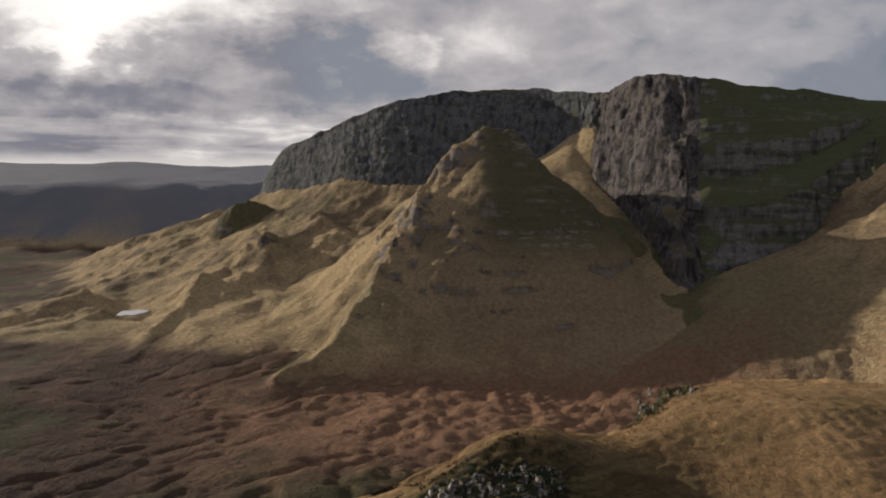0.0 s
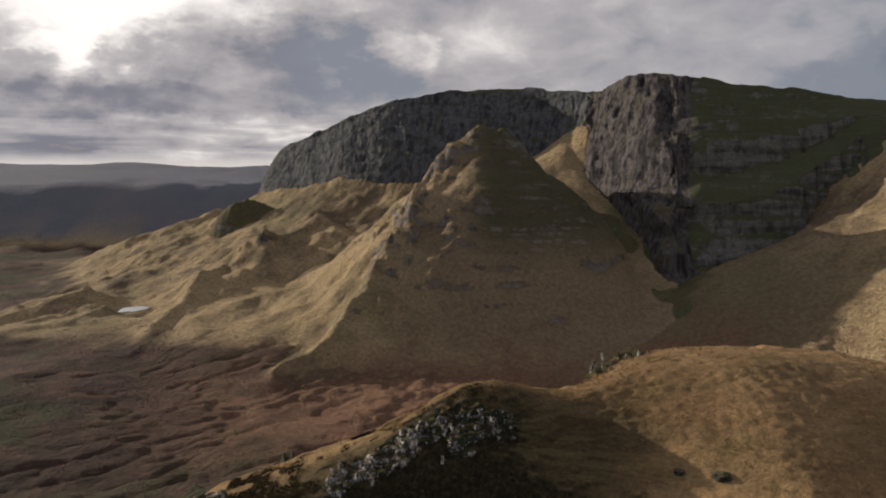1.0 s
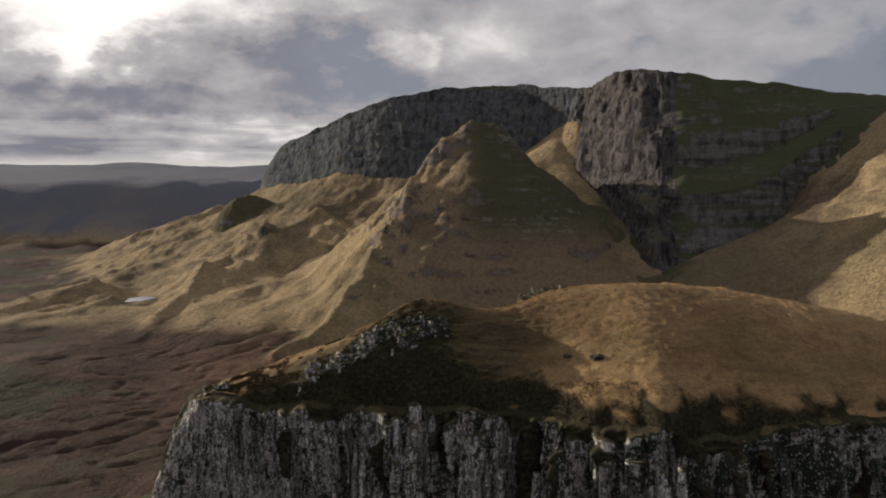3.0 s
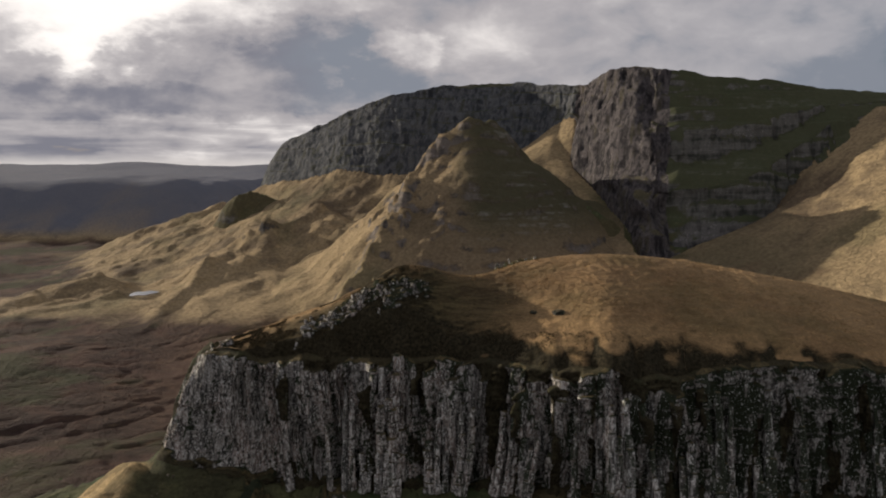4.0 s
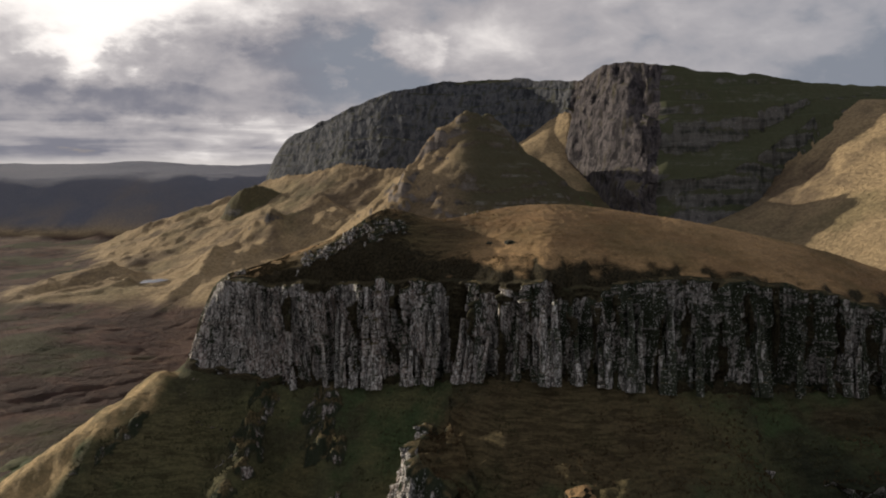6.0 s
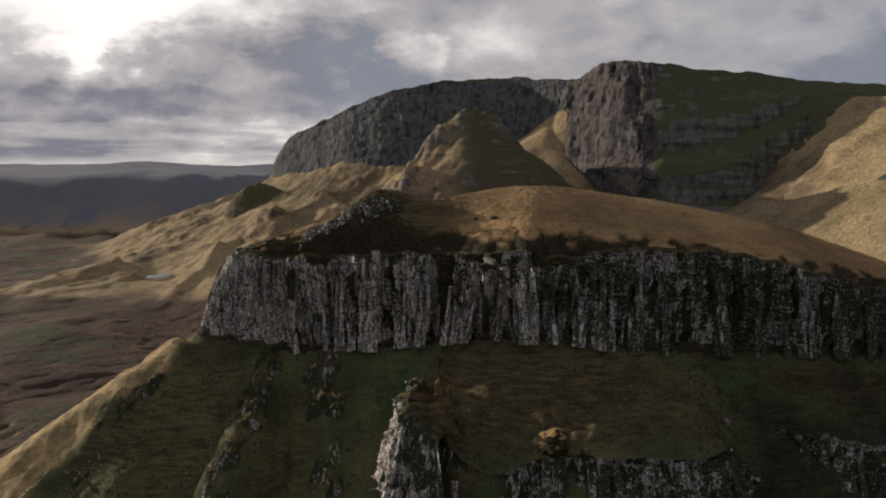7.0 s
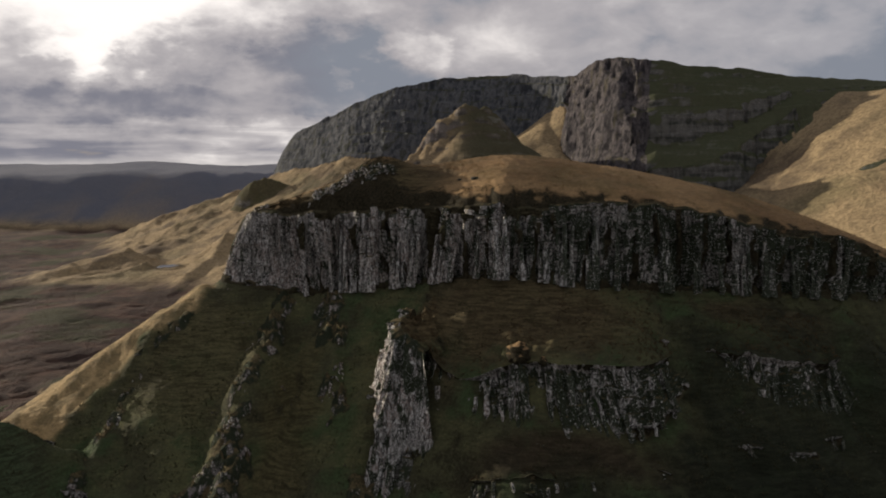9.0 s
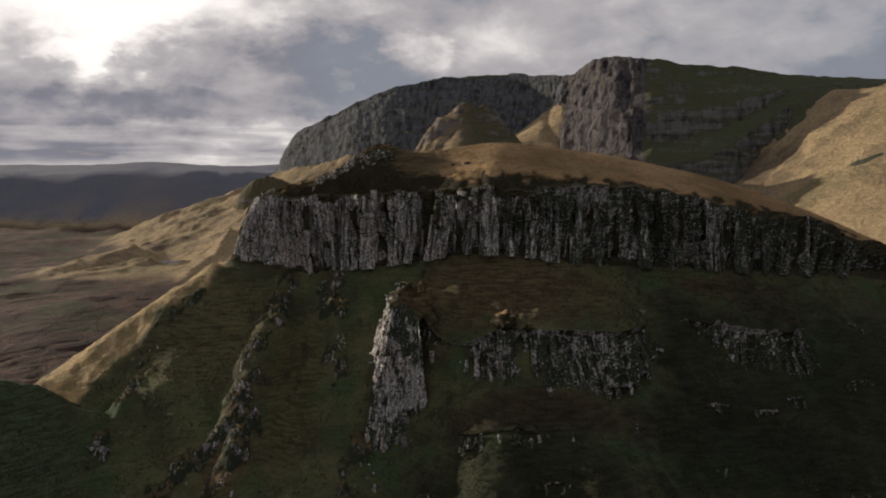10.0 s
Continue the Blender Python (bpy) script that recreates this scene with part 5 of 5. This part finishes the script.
def stone_shape(rng, n):
    v = CUBE[None] * rng.uniform(0.25, 0.55, (n, 8, 3)) * np.array([1, 1, 0.8])
    a = rng.uniform(0, 6.283, n)
    c, s = np.cos(a)[:, None], np.sin(a)[:, None]
    return np.stack([v[..., 0] * c - v[..., 1] * s, v[..., 0] * s + v[..., 1] * c, v[..., 2]], -1), SIDES


def dry_blades(name, pale, deep):
    m, n = material(name)
    info = n.node("NewGeometry")
    c = n.mix(info.outputs["Random Per Island"], deep, pale)
    c = n.mix(n.span(n.noise(info.outputs["Position"], 0.12, 4.0), 0.4, 0.6), c, n.mix(0.5, c, deep))
    finish(n, c, 0.9, n.noise(info.outputs["Position"], 6.0), 0.05, 0.5, 0.1)
    return m


rng = np.random.default_rng(77)
u, v = rng.uniform(0.0, 0.95, 70000), rng.uniform(0.0, 0.98, 70000)
spot = cap_at(u, v)
clump = grain(spot[:, 0] / 1.2, spot[:, 1] / 1.2, 0, 210) + 0.6 * grain(spot[:, 0] / 7, spot[:, 1] / 7, 0, 211)
dome = u + 0.5 * v + 0.12 * clump > 0.62
good = (clump > -0.3) & dome
scatter("grass_tufts", spot[good], rng.uniform(0.07, 0.17, good.sum()), tuft_shape, dry_blades("dry_blades", (0.38, 0.26, 0.13), (0.22, 0.145, 0.072)),
        "dry gold grass tufts over the crag top", "grass", 78)
good = (clump > 0.0) & ~dome & (spot[:, 0] > -33) & ((v < 0.1) | (spot[:, 0] < -2))
scatter("heath_tufts", spot[good], rng.uniform(0.10, 0.24, good.sum()), tuft_shape, dry_blades("heath_blades", (0.12, 0.088, 0.045), (0.04, 0.033, 0.018)),
        "brown heath and grass on the crag's brow", "grass", 83)

x, y = rng.uniform(-110, 130, 70000), rng.uniform(38, 108, 70000)
h, d = near_land(x, y)
good = (grain(x / 2.2, y / 2.2, 0, 212) + 0.5 * grain(x / 9, y / 9, 0, 213) > 0.05) & (d > 0.5) & ~inside(x, y, ring) & ~inside(x, y, strip)
spot = np.stack([x, y, h], -1)[good]
scatter("slope_grass", spot, rng.uniform(0.16, 0.42, len(spot)), tuft_shape, dry_blades("rank_blades", (0.115, 0.10, 0.05), (0.045, 0.046, 0.023)),
        "rank brown and green grass on the slope", "grass", 79)

spot = np.concatenate(SHELVES)
spot = spot[rng.integers(0, len(spot), 9000)] + rng.normal(0, 0.15, (9000, 3)) * np.array([1, 1, 0])
spot = spot[grain(spot[:, 0] / 2.0, spot[:, 1] / 1.0, 0, 216) + 0.6 * grain(spot[:, 0] / 6, spot[:, 1] / 3, 0, 217) > -0.1]
scatter("shelf_grass", spot, rng.uniform(0.2, 0.5, len(spot)), tuft_shape, dry_blades("brown_blades", (0.15, 0.10, 0.05), (0.05, 0.038, 0.022)),
        "brown tussocks over the grass shelf", "grass", 82)

x, y = rng.uniform(-110, 130, 5200), rng.uniform(38, 106, 5200)
h, d = near_land(x, y)
good = (fbm(x / 9, y / 6, 0, 2, 214) > 0.75) & (d > 0.5) & ~inside(x, y, ring)
spot = np.stack([x, y, h], -1)[good]
scatter("loose_stones", spot, 0.12 + 0.5 * rng.random(len(spot)) ** 4, stone_shape, SCREE, "pale loose stones in the slope grass", "stones", 80)

x, y = rng.normal(228, 16, 900), rng.normal(412, 18, 900)
good = fbm(x / 12, y / 12, 0, 3, 215) > 0.1
spot = np.stack([x, y, land(x, y)], -1)[good]
scatter("scree", spot, 0.3 + 0.9 * rng.random(len(spot)) ** 4, stone_shape, SCREE, "grey scree stones on the open hillside", "stones", 81)


# ---- single rocks and turf on and below the crag ----
def cap_level(px, py):
    return CAP[np.argmin((CAP[:, 0] - px) ** 2 + (CAP[:, 1] - py) ** 2), 2]


def slope_level(px, py):
    return float(near_land(np.array([[px]]), np.array([[py]]))[0][0, 0])


def lump(name, x, y, z, size, squash, mat, label, category, seed):
    """A rounded, broken mass set into the ground."""
    bm = bmesh.new()
    bmesh.ops.create_icosphere(bm, subdivisions=3, radius=1.0)
    for v in bm.verts:
        q = v.co * 1.7 + Vector((seed, 0, 0))
        v.co *= 1 + 0.35 * noise.noise(q) + 0.18 * noise.noise(q * 2.7)
        v.co.z *= squash
        v.co *= size
    me = bpy.data.meshes.new(name)
    bm.to_mesh(me)
    bm.free()
    me.materials.append(mat)
    ob = new(name, me)
    ob.location = (x, y, z)
    return tagged(ob, label, category)


lump("turf_knob", 23.2, 66.6, 48.6, 2.3, 0.85, CAP_SKIN, "sunlit knob of gold turf on the shelf edge", "mound", 3.0)
lump("turf_knob", 27.7, 64.6, 47.6, 0.7, 1.3, CAP_SKIN, "sunlit knob of gold turf on the shelf edge", "mound", 5.0)
lump("boulder", 16.4, 100.4, cap_level(16.4, 100.4), 0.85, 0.55, DARK_ROCK, "dark boulder half sunk in the grass dome", "boulder", 7.0)
lump("boulder", 13.0, 102.0, cap_level(13.0, 102.0), 0.55, 0.6, DARK_ROCK, "dark boulder half sunk in the grass dome", "boulder", 9.0)


def stubs(x, y, reach, count, size, seed, level=cap_level, label="pale broken basalt breaking the turf", group="outcrops on the crag top"):
    """A cluster of short broken columns set in the turf."""
    rng = random.Random(seed)
    thing = tagged(new("rock_outcrop"), label, "outcrop", group)
    for _ in range(count // 2 + 1):
        px, py = x + rng.gauss(0, 0.75 * reach), y + rng.gauss(0, 0.5 * reach)
        pz = level(px, py)
        ob = new("rock", rng.choice(SHAPES))
        ob.parent = thing
        g = size * rng.uniform(0.6, 1.3)
        ob.matrix_basis = Matrix.LocRotScale((px, py, pz - 1.25 * g), Euler((rng.uniform(-0.25, 0.25), rng.uniform(-0.25, 0.25), rng.uniform(0, 6))), (g, g, g * rng.uniform(1.2, 2.4)))


for k, (x, y, reach, count, size) in enumerate([
        (-4.6, 108.2, 1.3, 14, 0.8), (-7.8, 107.2, 1.3, 12, 0.8), (-12.0, 108.6, 1.8, 16, 0.75), (-15.5, 108.2, 1.8, 16, 0.75), (-19.5, 107.4, 1.6, 10, 0.7), (14.5, 130.5, 2.0, 12, 0.6), (9.5, 126.0, 1.6, 8, 0.55)]):
    stubs(x, y, reach, count, size, 500 + k)

for k, (x, y, reach, count, size) in enumerate([
        (-30, 77, 1.2, 12, 0.7), (-31.5, 70, 1.6, 16, 0.8), (-34.5, 64, 1.8, 16, 0.8), (-40, 58.5, 2.0, 14, 0.8), (-29.6, 62, 1.6, 14, 0.7), (-30, 53, 1.8, 14, 0.8),
        (-55.6, 86, 1.4, 8, 0.6), (-57.4, 78, 1.4, 12, 0.6), (-12.6, 82, 1.4, 16, 0.8), (-12.6, 77.5, 1.2, 10, 0.9), (-32, 90, 1.4, 8, 0.6),
        (-1.5, 65, 2.4, 14, 0.9), (-3, 56, 2.6, 12, 0.9)]):
    stubs(x, y, reach, count, size, 540 + k, slope_level, "rib of broken basalt in the steep grass", "outcrops below the wall")
# the slim pinnacle that leans on the wall
pinnacle = tagged(new("rock_pinnacle"), "slim sunlit rock pinnacle against the wall", "pinnacle")
for k, (x, y, z, top, girth) in enumerate([(-6.5, 99.7, 57, 74.0, 3.4), (-7.6, 99.2, 57, 72.4, 2.3), (-5.3, 99.0, 57, 71.6, 2.2), (-6.6, 98.0, 56.5, 68.5, 2.4), (-8.6, 98.9, 56.5, 67.5, 2.0)]):
    ob = new("column", SHAPES[3 + k])
    ob.parent = pinnacle
    ob.matrix_basis = Matrix.LocRotScale((x, y, z), Euler((radians(-5), radians(1.5 * k), k)), (girth, girth, top - z))
